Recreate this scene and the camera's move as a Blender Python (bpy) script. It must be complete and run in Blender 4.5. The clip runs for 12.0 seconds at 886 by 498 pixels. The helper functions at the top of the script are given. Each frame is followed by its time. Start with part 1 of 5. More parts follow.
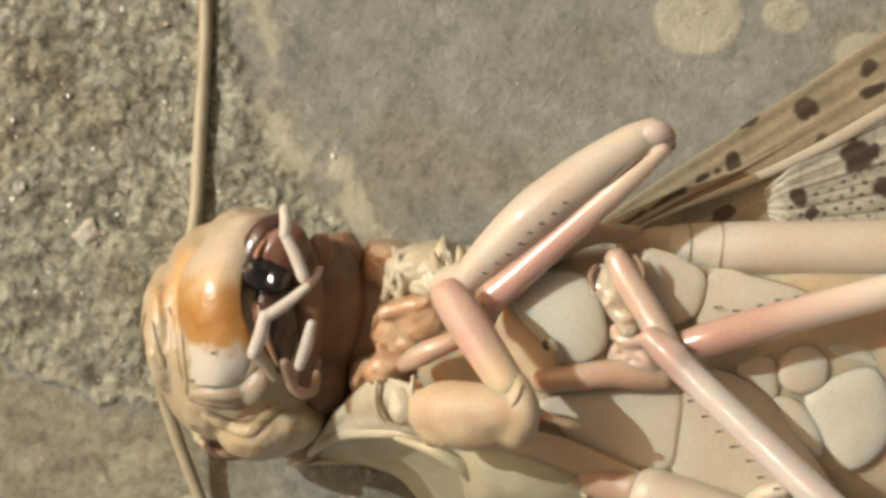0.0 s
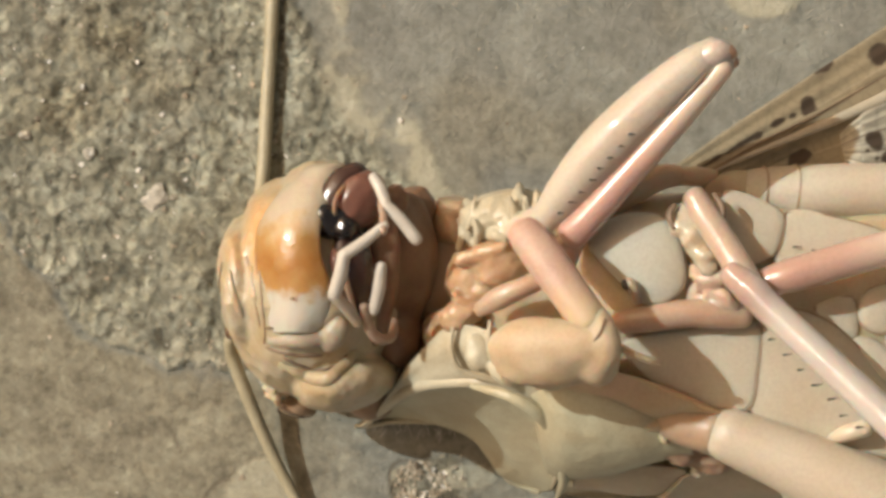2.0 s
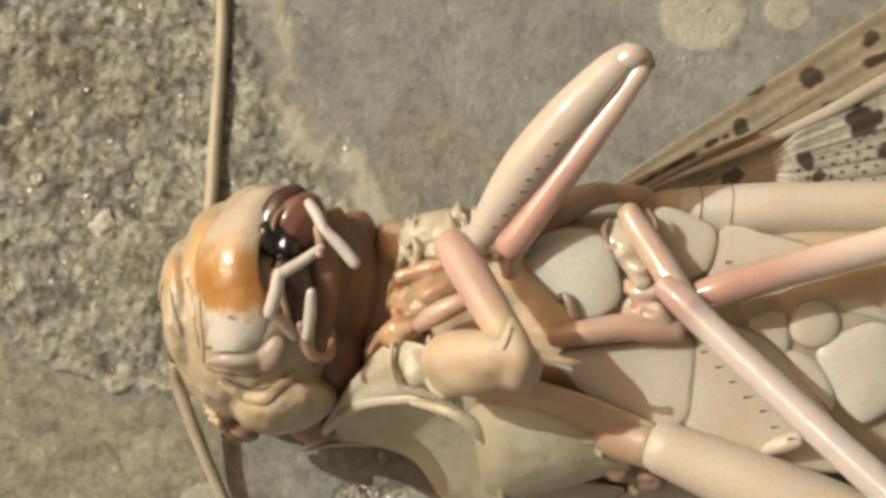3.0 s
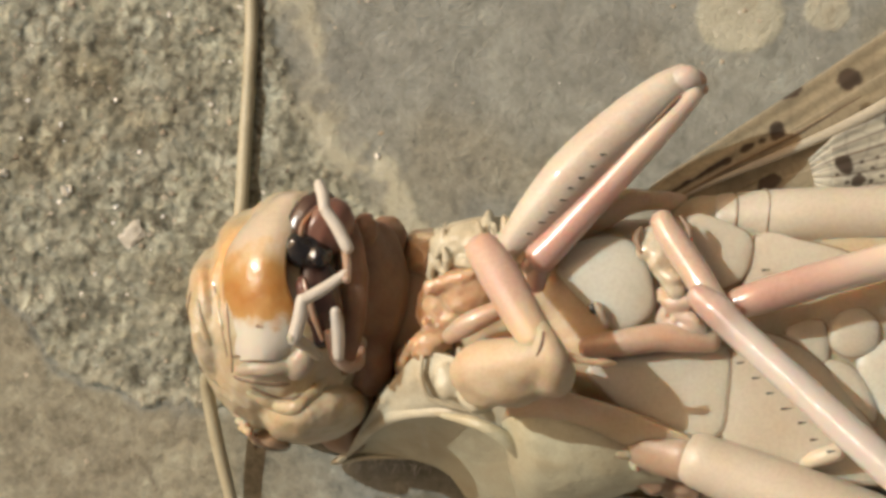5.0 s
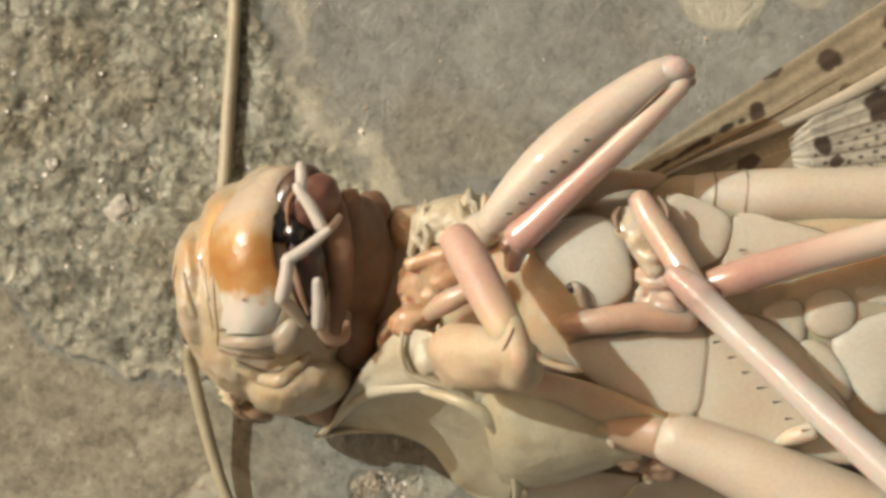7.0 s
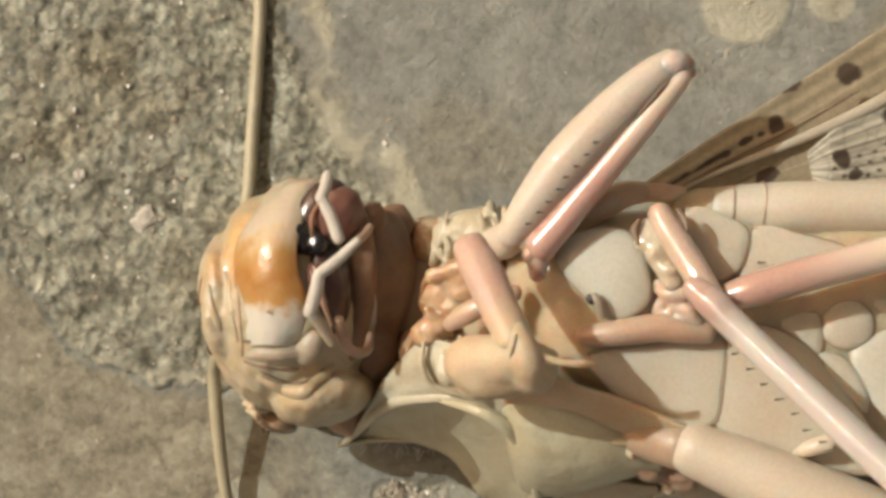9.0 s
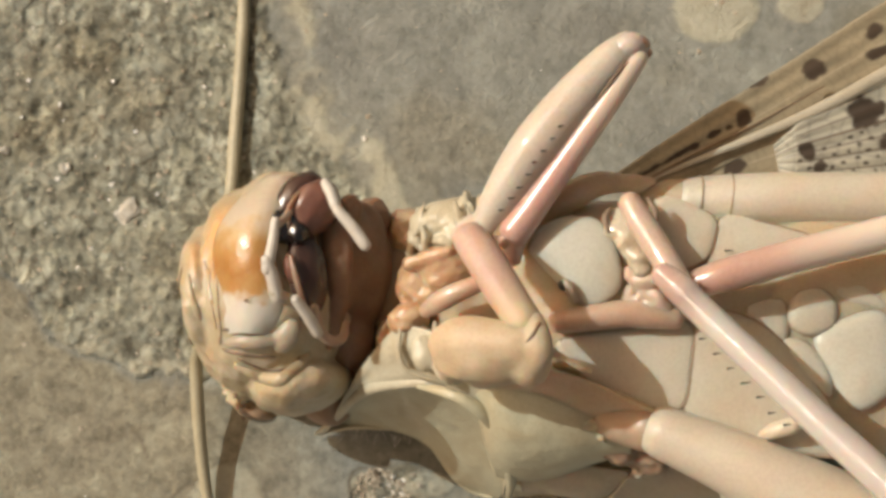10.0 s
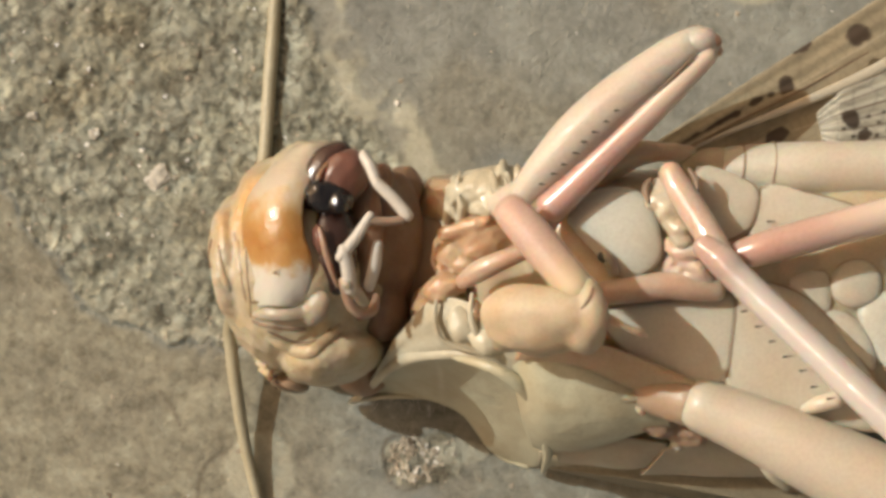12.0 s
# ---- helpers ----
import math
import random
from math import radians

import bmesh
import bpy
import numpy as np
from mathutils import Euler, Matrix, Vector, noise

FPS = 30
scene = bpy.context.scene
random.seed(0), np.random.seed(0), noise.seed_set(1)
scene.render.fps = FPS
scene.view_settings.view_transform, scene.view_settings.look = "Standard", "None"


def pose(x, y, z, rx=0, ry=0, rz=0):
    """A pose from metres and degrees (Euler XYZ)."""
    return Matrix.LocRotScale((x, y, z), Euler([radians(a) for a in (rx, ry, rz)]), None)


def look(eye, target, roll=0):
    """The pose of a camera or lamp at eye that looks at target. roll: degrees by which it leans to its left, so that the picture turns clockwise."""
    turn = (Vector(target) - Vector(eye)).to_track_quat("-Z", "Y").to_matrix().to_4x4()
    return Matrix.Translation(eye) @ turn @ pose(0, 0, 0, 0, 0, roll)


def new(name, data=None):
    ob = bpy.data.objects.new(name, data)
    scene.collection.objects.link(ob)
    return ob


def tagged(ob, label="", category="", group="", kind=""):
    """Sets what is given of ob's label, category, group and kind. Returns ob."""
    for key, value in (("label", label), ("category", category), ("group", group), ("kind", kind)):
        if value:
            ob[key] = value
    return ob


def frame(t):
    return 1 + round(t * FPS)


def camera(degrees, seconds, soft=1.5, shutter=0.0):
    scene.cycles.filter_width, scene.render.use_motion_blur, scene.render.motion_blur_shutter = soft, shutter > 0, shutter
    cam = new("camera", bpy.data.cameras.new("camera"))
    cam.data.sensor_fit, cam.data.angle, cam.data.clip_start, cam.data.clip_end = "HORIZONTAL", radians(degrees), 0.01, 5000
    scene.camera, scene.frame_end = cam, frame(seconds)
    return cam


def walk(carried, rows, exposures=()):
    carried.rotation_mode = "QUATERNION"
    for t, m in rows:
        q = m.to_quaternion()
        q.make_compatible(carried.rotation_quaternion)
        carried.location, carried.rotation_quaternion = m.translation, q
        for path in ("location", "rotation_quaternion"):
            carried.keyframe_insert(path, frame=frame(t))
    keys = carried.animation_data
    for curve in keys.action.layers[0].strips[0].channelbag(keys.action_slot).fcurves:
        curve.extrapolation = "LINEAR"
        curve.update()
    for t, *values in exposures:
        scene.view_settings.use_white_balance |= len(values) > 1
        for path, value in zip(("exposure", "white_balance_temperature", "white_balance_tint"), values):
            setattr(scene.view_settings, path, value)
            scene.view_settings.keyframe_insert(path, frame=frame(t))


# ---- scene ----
# All sizes in the building code are millimetres; MM turns them into metres.
MM = 0.001
cam = camera(30.0, 12.0, soft=3.5)
CAMERA_ROWS = [
    (0.0, -0.00, 0.00, 59.71, 0.03, -0.04, -0.00),
    (0.5, -0.49, -0.54, 59.79, -0.35, 0.70, 0.11),
    (1.0, -1.22, -1.56, 59.95, 0.45, 0.95, -0.01),
    (1.5, -1.50, -1.72, 59.84, 0.65, 0.91, -0.12),
    (2.0, -1.71, -3.43, 59.77, 2.05, 0.67, -0.20),
    (2.5, -0.49, -0.78, 59.88, 0.44, 1.18, 0.01),
    (3.0, -0.86, -5.30, 60.40, 4.70, -0.47, -0.08),
    (3.2, -1.65, -7.58, 60.52, 6.63, -0.91, -0.51),
    (4.8, -0.06, -4.99, 59.08, 4.52, 1.99, -0.41),
    (5.0, -0.11, -5.00, 59.45, 4.78, 1.44, -0.42),
    (5.5, -0.09, -5.41, 59.43, 4.48, 2.02, -0.30),
    (6.0, -0.01, -4.37, 59.16, 4.05, 1.79, -0.24),
    (6.5, 0.50, -4.46, 59.35, 4.00, 0.88, -0.14),
    (7.0, 0.43, -4.63, 59.79, 3.56, 1.34, -0.06),
    (7.2, 0.53, -5.19, 59.88, 4.43, 1.27, -0.16),
    (8.8, 1.59, -4.02, 59.65, 3.13, 3.16, -0.07),
    (9.0, 0.70, -4.56, 60.31, 3.85, 2.35, 0.14),
    (9.5, 1.51, -5.15, 61.30, 4.77, 1.73, 0.44),
    (10.0, 0.97, -5.57, 61.59, 4.47, 1.75, 0.36),
    (10.5, 0.90, -5.66, 61.21, 3.89, 2.26, 0.39),
    (11.0, -0.15, -7.32, 60.72, 4.90, 2.12, 0.29),
    (11.5, 0.18, -4.94, 60.86, 2.89, 2.43, 0.36),
    (12.0, 0.43, -4.75, 60.91, 2.58, 2.45, 0.33),
]
walk(cam, [(t, pose(x * MM, y * MM, z * MM, rx, ry, rz)) for t, x, y, z, rx, ry, rz in CAMERA_ROWS], exposures=[(0.0, 0.0), (12.0, 0.0)])

# ---- light ----
SUN_FROM = Vector((-0.705, 0.31, 0.64)).normalized()
world = bpy.data.worlds.new("sky")
scene.world = world
world.use_nodes = True
sky = world.node_tree.nodes.new("ShaderNodeTexSky")
sky.sky_type = "NISHITA"
sky.sun_disc = False
sky.sun_elevation = math.asin(SUN_FROM.z)
sky.sun_rotation = math.atan2(SUN_FROM.x, SUN_FROM.y)
sky.dust_density = 6.0
background = world.node_tree.nodes["Background"]
haze = world.node_tree.nodes.new("ShaderNodeMixRGB")
haze.blend_type = "MULTIPLY"
haze.inputs[0].default_value = 1.0
haze.inputs[2].default_value = (0.93, 0.68, 0.43, 1.0)
world.node_tree.links.new(sky.outputs[0], haze.inputs[1])
world.node_tree.links.new(haze.outputs[0], background.inputs[0])
background.inputs[1].default_value = 0.135
sun = new("sun", bpy.data.lights.new("sun", "SUN"))
sun.data.energy = 3.06
sun.data.angle = radians(0.6)
sun.data.color = (0.93, 1.0, 0.98)
sun.matrix_world = look(SUN_FROM * 2.0, (0, 0, 0))


# ---- materials ----
def material(name):
    mat = bpy.data.materials.new(name)
    mat.use_nodes = True
    return mat, mat.node_tree.nodes, mat.node_tree.links, mat.node_tree.nodes["Principled BSDF"]


def noise_node(nodes, links, scale, detail=4.0, rough=0.55, coord="Object"):
    tc = nodes.new("ShaderNodeTexCoord")
    n = nodes.new("ShaderNodeTexNoise")
    n.inputs["Scale"].default_value = scale
    n.inputs["Detail"].default_value = detail
    n.inputs["Roughness"].default_value = rough
    links.new(tc.outputs[coord], n.inputs["Vector"])
    return n


def ramp(nodes, links, source, stops):
    r = nodes.new("ShaderNodeValToRGB")
    while len(r.color_ramp.elements) < len(stops):
        r.color_ramp.elements.new(0.5)
    for e, (at, col) in zip(r.color_ramp.elements, stops):
        e.position = at
        e.color = (*col, 1.0)
    links.new(source, r.inputs[0])
    return r


def mix(nodes, links, fac, a, b, kind="MIX"):
    m = nodes.new("ShaderNodeMixRGB")
    m.blend_type = kind
    for value, socket in ((fac, m.inputs[0]), (a, m.inputs[1]), (b, m.inputs[2])):
        if isinstance(value, (int, float)):
            socket.default_value = value
        elif isinstance(value, tuple):
            socket.default_value = (*value, 1.0)
        else:
            links.new(value, socket)
    return m.outputs[0]


def bump(nodes, links, bsdf, height, strength, distance):
    b = nodes.new("ShaderNodeBump")
    b.inputs["Strength"].default_value = strength
    b.inputs["Distance"].default_value = distance
    links.new(height, b.inputs["Height"])
    links.new(b.outputs[0], bsdf.inputs["Normal"])


def cuticle(name, light, dark, rough=0.36, sss=0.9, coat=0.3, patch=700.0, low=0.38, high=0.66, bumps=0.25, depth=0.0008, grain=2600.0, seep=(1.0, 0.42, 0.2)):
    """Waxy insect cuticle: two tones in soft patches, fine pores, light that seeps under the skin."""
    mat, nodes, links, bsdf = material(name)
    light, dark = tuple(0.80 * c for c in light), tuple(0.80 * c for c in dark)
    n1 = noise_node(nodes, links, patch, 3.0)
    n2 = noise_node(nodes, links, 9000.0, 3.0)
    tone = ramp(nodes, links, n1.outputs[0], [(low, light), (high, dark)])
    fine = ramp(nodes, links, n2.outputs[0], [(0.3, (0.86, 0.84, 0.82)), (0.6, (1.0, 1.0, 1.0))])
    links.new(mix(nodes, links, 0.7, tone.outputs[0], fine.outputs[0], "MULTIPLY"), bsdf.inputs["Base Color"])
    bsdf.inputs["Roughness"].default_value = rough
    bsdf.inputs["Subsurface Weight"].default_value = sss
    bsdf.inputs["Subsurface Radius"].default_value = seep
    bsdf.inputs["Subsurface Scale"].default_value = depth
    bsdf.inputs["Coat Weight"].default_value = coat
    bsdf.inputs["Coat Roughness"].default_value = 0.06
    n3 = noise_node(nodes, links, grain, 5.0)
    bump(nodes, links, bsdf, n3.outputs[0], bumps, 0.00012)
    return mat


CREAM = cuticle("cream_cuticle", (0.66, 0.55, 0.39), (0.60, 0.46, 0.30), rough=0.55, coat=0.0, sss=0.7, depth=0.0007, bumps=0.3, patch=900.0, grain=1700.0)
IVORY = cuticle("ivory_skin", (0.64, 0.595, 0.45), (0.57, 0.48, 0.325), rough=0.42, sss=0.0, coat=0.15, patch=800.0, bumps=0.5, grain=1900.0)
LEG = cuticle("pale_leg", (0.67, 0.612, 0.515), (0.66, 0.56, 0.455), rough=0.46, sss=0.5, coat=0.16, bumps=0.25, depth=0.0005, patch=420.0)
THIGH = cuticle("cream_thigh", (0.68, 0.62, 0.505), (0.665, 0.57, 0.44), rough=0.46, sss=0.5, coat=0.16, bumps=0.25, depth=0.0005, patch=420.0)
# Brown stands in for the shade on the cheek's side away from the sun.
CHEEK_SHADE = cuticle("cheek_shade", (0.40, 0.25, 0.155), (0.33, 0.19, 0.11), rough=0.45, sss=0.5, coat=0.1, depth=0.0004)
HEAD = cuticle("head_cuticle", (0.60, 0.52, 0.38), (0.52, 0.41, 0.25), rough=0.40, sss=0.5, coat=0.18, patch=900.0, low=0.34, high=0.64, bumps=0.7, depth=0.0004, grain=1500.0)
PALE = cuticle("pale_plate", (0.69, 0.64, 0.52), (0.66, 0.575, 0.44), rough=0.42, sss=0.6, coat=0.15, patch=450.0, bumps=0.25, depth=0.0006, seep=(1.0, 0.5, 0.3), grain=1500.0)
WHITE = cuticle("white_plate", (0.70, 0.695, 0.60), (0.65, 0.61, 0.49), rough=0.4, sss=0.5, coat=0.15, patch=400.0, bumps=0.25, depth=0.0005, seep=(1.0, 0.6, 0.4), grain=1500.0)
PINK = cuticle("pink_cuticle", (0.60, 0.37, 0.30), (0.62, 0.43, 0.34), rough=0.22, sss=0.5, coat=1.0, bumps=0.04, depth=0.0004)
DUSTY = cuticle("dusty_pink", (0.60, 0.47, 0.36), (0.58, 0.38, 0.27), rough=0.32, sss=0.7, coat=0.4, bumps=0.2, depth=0.0008, patch=800.0)
ROSE = cuticle("rose_cream", (0.74, 0.665, 0.59), (0.68, 0.52, 0.45), rough=0.22, sss=0.6, coat=1.0, bumps=0.06, depth=0.0006, patch=400.0, low=0.42, high=0.68)
VEIN = cuticle("pale_vein", (0.58, 0.53, 0.42), (0.52, 0.46, 0.34), rough=0.35, sss=0.0, coat=0.4)
ROSE.node_tree.nodes["Principled BSDF"].inputs["Coat Roughness"].default_value = 0.36
GREEN = cuticle("greenish_cuticle", (0.60, 0.575, 0.41), (0.54, 0.47, 0.31), rough=0.45, sss=0.0, bumps=0.8, grain=1400.0, patch=700.0)
FLESH = cuticle("soft_membrane", (0.66, 0.48, 0.31), (0.54, 0.33, 0.19), rough=0.3, sss=0.7, coat=0.4, bumps=0.5, depth=0.0007, patch=1200.0, grain=1800.0)
RING = cuticle("ring_crease", (0.46, 0.33, 0.22), (0.38, 0.27, 0.17), rough=0.4, sss=0.0)
BROWN = cuticle("brown_mouthpart", (0.25, 0.115, 0.082), (0.17, 0.072, 0.05), rough=0.3, sss=0.3, coat=0.4)
LIP = cuticle("red_brown_lip", (0.32, 0.19, 0.115), (0.25, 0.14, 0.08), rough=0.42, sss=0.7, coat=0.15, patch=1100.0)
# Near-black for the shade inside the mouth.
DARK = cuticle("mouth_shade", (0.050, 0.024, 0.018), (0.08, 0.036, 0.025), rough=0.25, sss=0.0, coat=0.5)
BLACK = cuticle("black_mandible", (0.010, 0.009, 0.010), (0.016, 0.012, 0.012), rough=0.12, sss=0.0, coat=0.8)
CHALK = cuticle("chalky_palp", (0.72, 0.675, 0.60), (0.58, 0.51, 0.42), rough=0.45, coat=0.1, sss=0.0)
GREY = cuticle("grey_fold", (0.53, 0.47, 0.375), (0.46, 0.385, 0.29), rough=0.42, coat=0.1, depth=0.0003)
STRAW = cuticle("straw_antenna", (0.50, 0.45, 0.31), (0.42, 0.37, 0.24), rough=0.5, sss=0.0, coat=0.0)
SEAM = cuticle("dark_seam", (0.28, 0.19, 0.12), (0.20, 0.13, 0.08), rough=0.5, sss=0.0, coat=0.0)
PALP_ROOT = cuticle("brown_palp_root", (0.50, 0.36, 0.27), (0.40, 0.26, 0.18), rough=0.35, sss=0.5, coat=0.4, depth=0.0003)
# Tan neck skin, darkened in colour for the head's shadow on it.
NECK_SHADE = cuticle("neck_saddle", (0.40, 0.25, 0.145), (0.33, 0.20, 0.11), rough=0.5, sss=0.7, coat=0.1, bumps=0.3, depth=0.0009, patch=500.0)
SPINE = cuticle("black_spine", (0.05, 0.035, 0.028), (0.03, 0.022, 0.018), rough=0.4, sss=0.0)


def grade(mat, start, end, tint):
    """Lets the skin's colour run over into tint along its own x axis, from start to end in millimetres."""
    nodes, links, bsdf = mat.node_tree.nodes, mat.node_tree.links, mat.node_tree.nodes["Principled BSDF"]
    base = bsdf.inputs["Base Color"].links[0].from_socket
    tc = nodes.new("ShaderNodeTexCoord")
    sep = nodes.new("ShaderNodeSeparateXYZ")
    links.new(tc.outputs["Object"], sep.inputs[0])
    rng = nodes.new("ShaderNodeMapRange")
    rng.interpolation_type = "SMOOTHSTEP"
    rng.inputs["From Min"].default_value = start * MM
    rng.inputs["From Max"].default_value = end * MM
    links.new(sep.outputs[0], rng.inputs[0])
    links.new(mix(nodes, links, rng.outputs[0], base, tint), bsdf.inputs["Base Color"])
    return mat


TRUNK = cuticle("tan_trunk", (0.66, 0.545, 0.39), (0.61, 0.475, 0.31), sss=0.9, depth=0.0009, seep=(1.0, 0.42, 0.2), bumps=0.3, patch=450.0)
FORE_SHIN = grade(cuticle("pink_shin", (0.70, 0.385, 0.32), (0.70, 0.45, 0.375), rough=0.22, sss=0.5, coat=1.0, bumps=0.04, depth=0.0004), 2.2, 6.0, (0.66, 0.54, 0.43))
FORE_SHIN.node_tree.nodes["Principled BSDF"].inputs["Coat Roughness"].default_value = 0.3
BELLY_LEG = grade(cuticle("pink_thigh", (0.60, 0.36, 0.29), (0.62, 0.41, 0.33), rough=0.24, sss=0.5, coat=0.8, bumps=0.04, depth=0.0004), 7.5, 12.5, (0.68, 0.58, 0.48))
CHEST_SHIN = grade(cuticle("chest_shin", (0.64, 0.46, 0.37), (0.62, 0.42, 0.335), rough=0.5, sss=0.8, coat=0.0, bumps=0.3, depth=0.0008, patch=600.0), -0.3, 1.8, (0.55, 0.44, 0.29))
SHIN_ROSE = grade(cuticle("rose_shin", (0.64, 0.43, 0.365), (0.66, 0.49, 0.415), rough=0.24, sss=0.5, coat=1.0, bumps=0.05, depth=0.0005), 5.9, 7.4, (0.67, 0.615, 0.56))
SHIN_ROSE.node_tree.nodes["Principled BSDF"].inputs["Coat Roughness"].default_value = 0.16


def ringed(mat, axis, height=0.000009):
    """Microscopic rings round a limb that lies along axis: they draw its shine out lengthwise."""
    nodes, links, bsdf = mat.node_tree.nodes, mat.node_tree.links, mat.node_tree.nodes["Principled BSDF"]
    tc = nodes.new("ShaderNodeTexCoord")
    dot = nodes.new("ShaderNodeVectorMath")
    dot.operation = "DOT_PRODUCT"
    links.new(tc.outputs["Object"], dot.inputs[0])
    dot.inputs[1].default_value = Vector(axis).normalized()
    n = nodes.new("ShaderNodeTexNoise")
    n.noise_dimensions = "1D"
    n.inputs["Scale"].default_value = 38000.0
    n.inputs["Detail"].default_value = 1.0
    links.new(dot.outputs["Value"], n.inputs["W"])
    b = nodes.new("ShaderNodeBump")
    b.inputs["Strength"].default_value = 1.0
    b.inputs["Distance"].default_value = height
    links.new(n.outputs[0], b.inputs["Height"])
    links.new(bsdf.inputs["Normal"].links[0].from_socket, b.inputs["Normal"])
    links.new(b.outputs[0], bsdf.inputs["Normal"])
    links.new(b.outputs[0], bsdf.inputs["Coat Normal"])


ringed(SHIN_ROSE, (0.72, -0.69, 0.0), 0.00002)
ringed(FORE_SHIN, (1.0, 0.0, 0.0), 0.0000025)
AMBER_RED = cuticle("red_hinge", (0.54, 0.31, 0.20), (0.46, 0.235, 0.14), rough=0.35, sss=0.5, depth=0.0003)
AMBER = cuticle("amber_joint", (0.69, 0.535, 0.43), (0.62, 0.445, 0.335), rough=0.32, sss=0.7, coat=0.3, bumps=0.3, depth=0.0007, patch=800.0)
FLANK = cuticle("flank_skin", (0.55, 0.485, 0.375), (0.45, 0.385, 0.28), rough=0.5, sss=0.4, coat=0.1, bumps=0.7, depth=0.0006, patch=500.0, grain=900.0)
# Cream hip darkened in colour to stand in for the chest thigh's shadow.
HIP_PART_SHADE = cuticle("hip_part_shade", (0.52, 0.375, 0.265), (0.44, 0.30, 0.20), rough=0.45, sss=0.7, coat=0.1, depth=0.0008, patch=600.0)
# Brown that carries the shade of the recess below the hip.
HOLLOW_SHADE = cuticle("hollow_shade", (0.42, 0.285, 0.195), (0.34, 0.22, 0.14), rough=0.45, sss=0.6, coat=0.1, depth=0.0006, patch=600.0)
GLOSS = cuticle("glossy_white", (0.68, 0.62, 0.49), (0.62, 0.48, 0.31), rough=0.2, sss=0.3, coat=1.0, bumps=0.5, depth=0.0004, patch=1500.0, grain=1700.0)


def labrum_material():
    """White plate with an orange-brown stain across its middle."""
    mat, nodes, links, bsdf = material("labrum_stain")
    tc = nodes.new("ShaderNodeTexCoord")
    sep = nodes.new("ShaderNodeSeparateXYZ")
    links.new(tc.outputs["Object"], sep.inputs[0])
    n = noise_node(nodes, links, 900.0, 4.0)
    add = nodes.new("ShaderNodeMath")
    add.operation = "MULTIPLY_ADD"
    links.new(n.outputs[0], add.inputs[0])
    add.inputs[1].default_value = 0.0026
    links.new(sep.outputs[1], add.inputs[2])
    rng = nodes.new("ShaderNodeMapRange")
    rng.inputs["From Min"].default_value = (-6.93, -4.06, 9.20)[1] * MM
    rng.inputs["From Max"].default_value = (-6.49, 0.98, 9.20)[1] * MM
    links.new(add.outputs[0], rng.inputs[0])
    white, orange, deep, cream = (0.53, 0.505, 0.44), (0.42, 0.235, 0.075), (0.36, 0.16, 0.035), (0.49, 0.36, 0.21)
    r = ramp(nodes, links, rng.outputs[0], [(0.44, white), (0.53, orange), (0.64, deep), (0.80, orange), (0.92, cream), (1.0, (0.52, 0.44, 0.335))])
    links.new(r.outputs[0], bsdf.inputs["Base Color"])
    bsdf.inputs["Roughness"].default_value = 0.34
    bsdf.inputs["Subsurface Weight"].default_value = 0.4
    bsdf.inputs["Subsurface Radius"].default_value = (1.0, 0.42, 0.2)
    bsdf.inputs["Subsurface Scale"].default_value = 0.0006
    bsdf.inputs["Coat Weight"].default_value = 0.6
    bsdf.inputs["Coat Roughness"].default_value = 0.08
    bump(nodes, links, bsdf, noise_node(nodes, links, 1300.0, 3.0).outputs[0], 0.55, 0.00015)
    return mat


LABRUM = labrum_material()


def stain_face(mat, centre, reach):
    """Orange-brown spit soaked into the face round one spot."""
    nodes, links, bsdf = mat.node_tree.nodes, mat.node_tree.links, mat.node_tree.nodes["Principled BSDF"]
    base = bsdf.inputs["Base Color"].links[0].from_socket
    tc = nodes.new("ShaderNodeTexCoord")
    far = nodes.new("ShaderNodeVectorMath")
    far.operation = "DISTANCE"
    links.new(tc.outputs["Object"], far.inputs[0])
    far.inputs[1].default_value = [c * MM for c in centre]
    n = noise_node(nodes, links, 1300.0, 4.0, 0.65)
    wob = nodes.new("ShaderNodeMath")
    wob.operation = "MULTIPLY_ADD"
    links.new(n.outputs[0], wob.inputs[0])
    wob.inputs[1].default_value = 0.0016
    links.new(far.outputs["Value"], wob.inputs[2])
    rng = nodes.new("ShaderNodeMapRange")
    rng.inputs["From Min"].default_value = (reach + 0.8) * MM
    rng.inputs["From Max"].default_value = (reach * 0.35 + 0.8) * MM
    rng.inputs["To Max"].default_value = 0.75
    links.new(wob.outputs[0], rng.inputs[0])
    links.new(mix(nodes, links, rng.outputs[0], base, (0.60, 0.29, 0.06)), bsdf.inputs["Base Color"])


stain_face(HEAD, (-7.92, -0.92, 8.00), 1.7)


def eye_material():
    mat, nodes, links, bsdf = material("striped_eye")
    tc = nodes.new("ShaderNodeTexCoord")
    w = nodes.new("ShaderNodeTexWave")
    w.inputs["Scale"].default_value = 520.0
    w.inputs["Distortion"].default_value = 1.5
    w.bands_direction = "DIAGONAL"
    links.new(tc.outputs["Object"], w.inputs[0])
    r = ramp(nodes, links, w.outputs[0], [(0.35, (0.11, 0.06, 0.035)), (0.6, (0.36, 0.24, 0.15))])
    links.new(r.outputs[0], bsdf.inputs["Base Color"])
    bsdf.inputs["Roughness"].default_value = 0.25
    bsdf.inputs["Coat Weight"].default_value = 0.5
    return mat


EYE = eye_material()


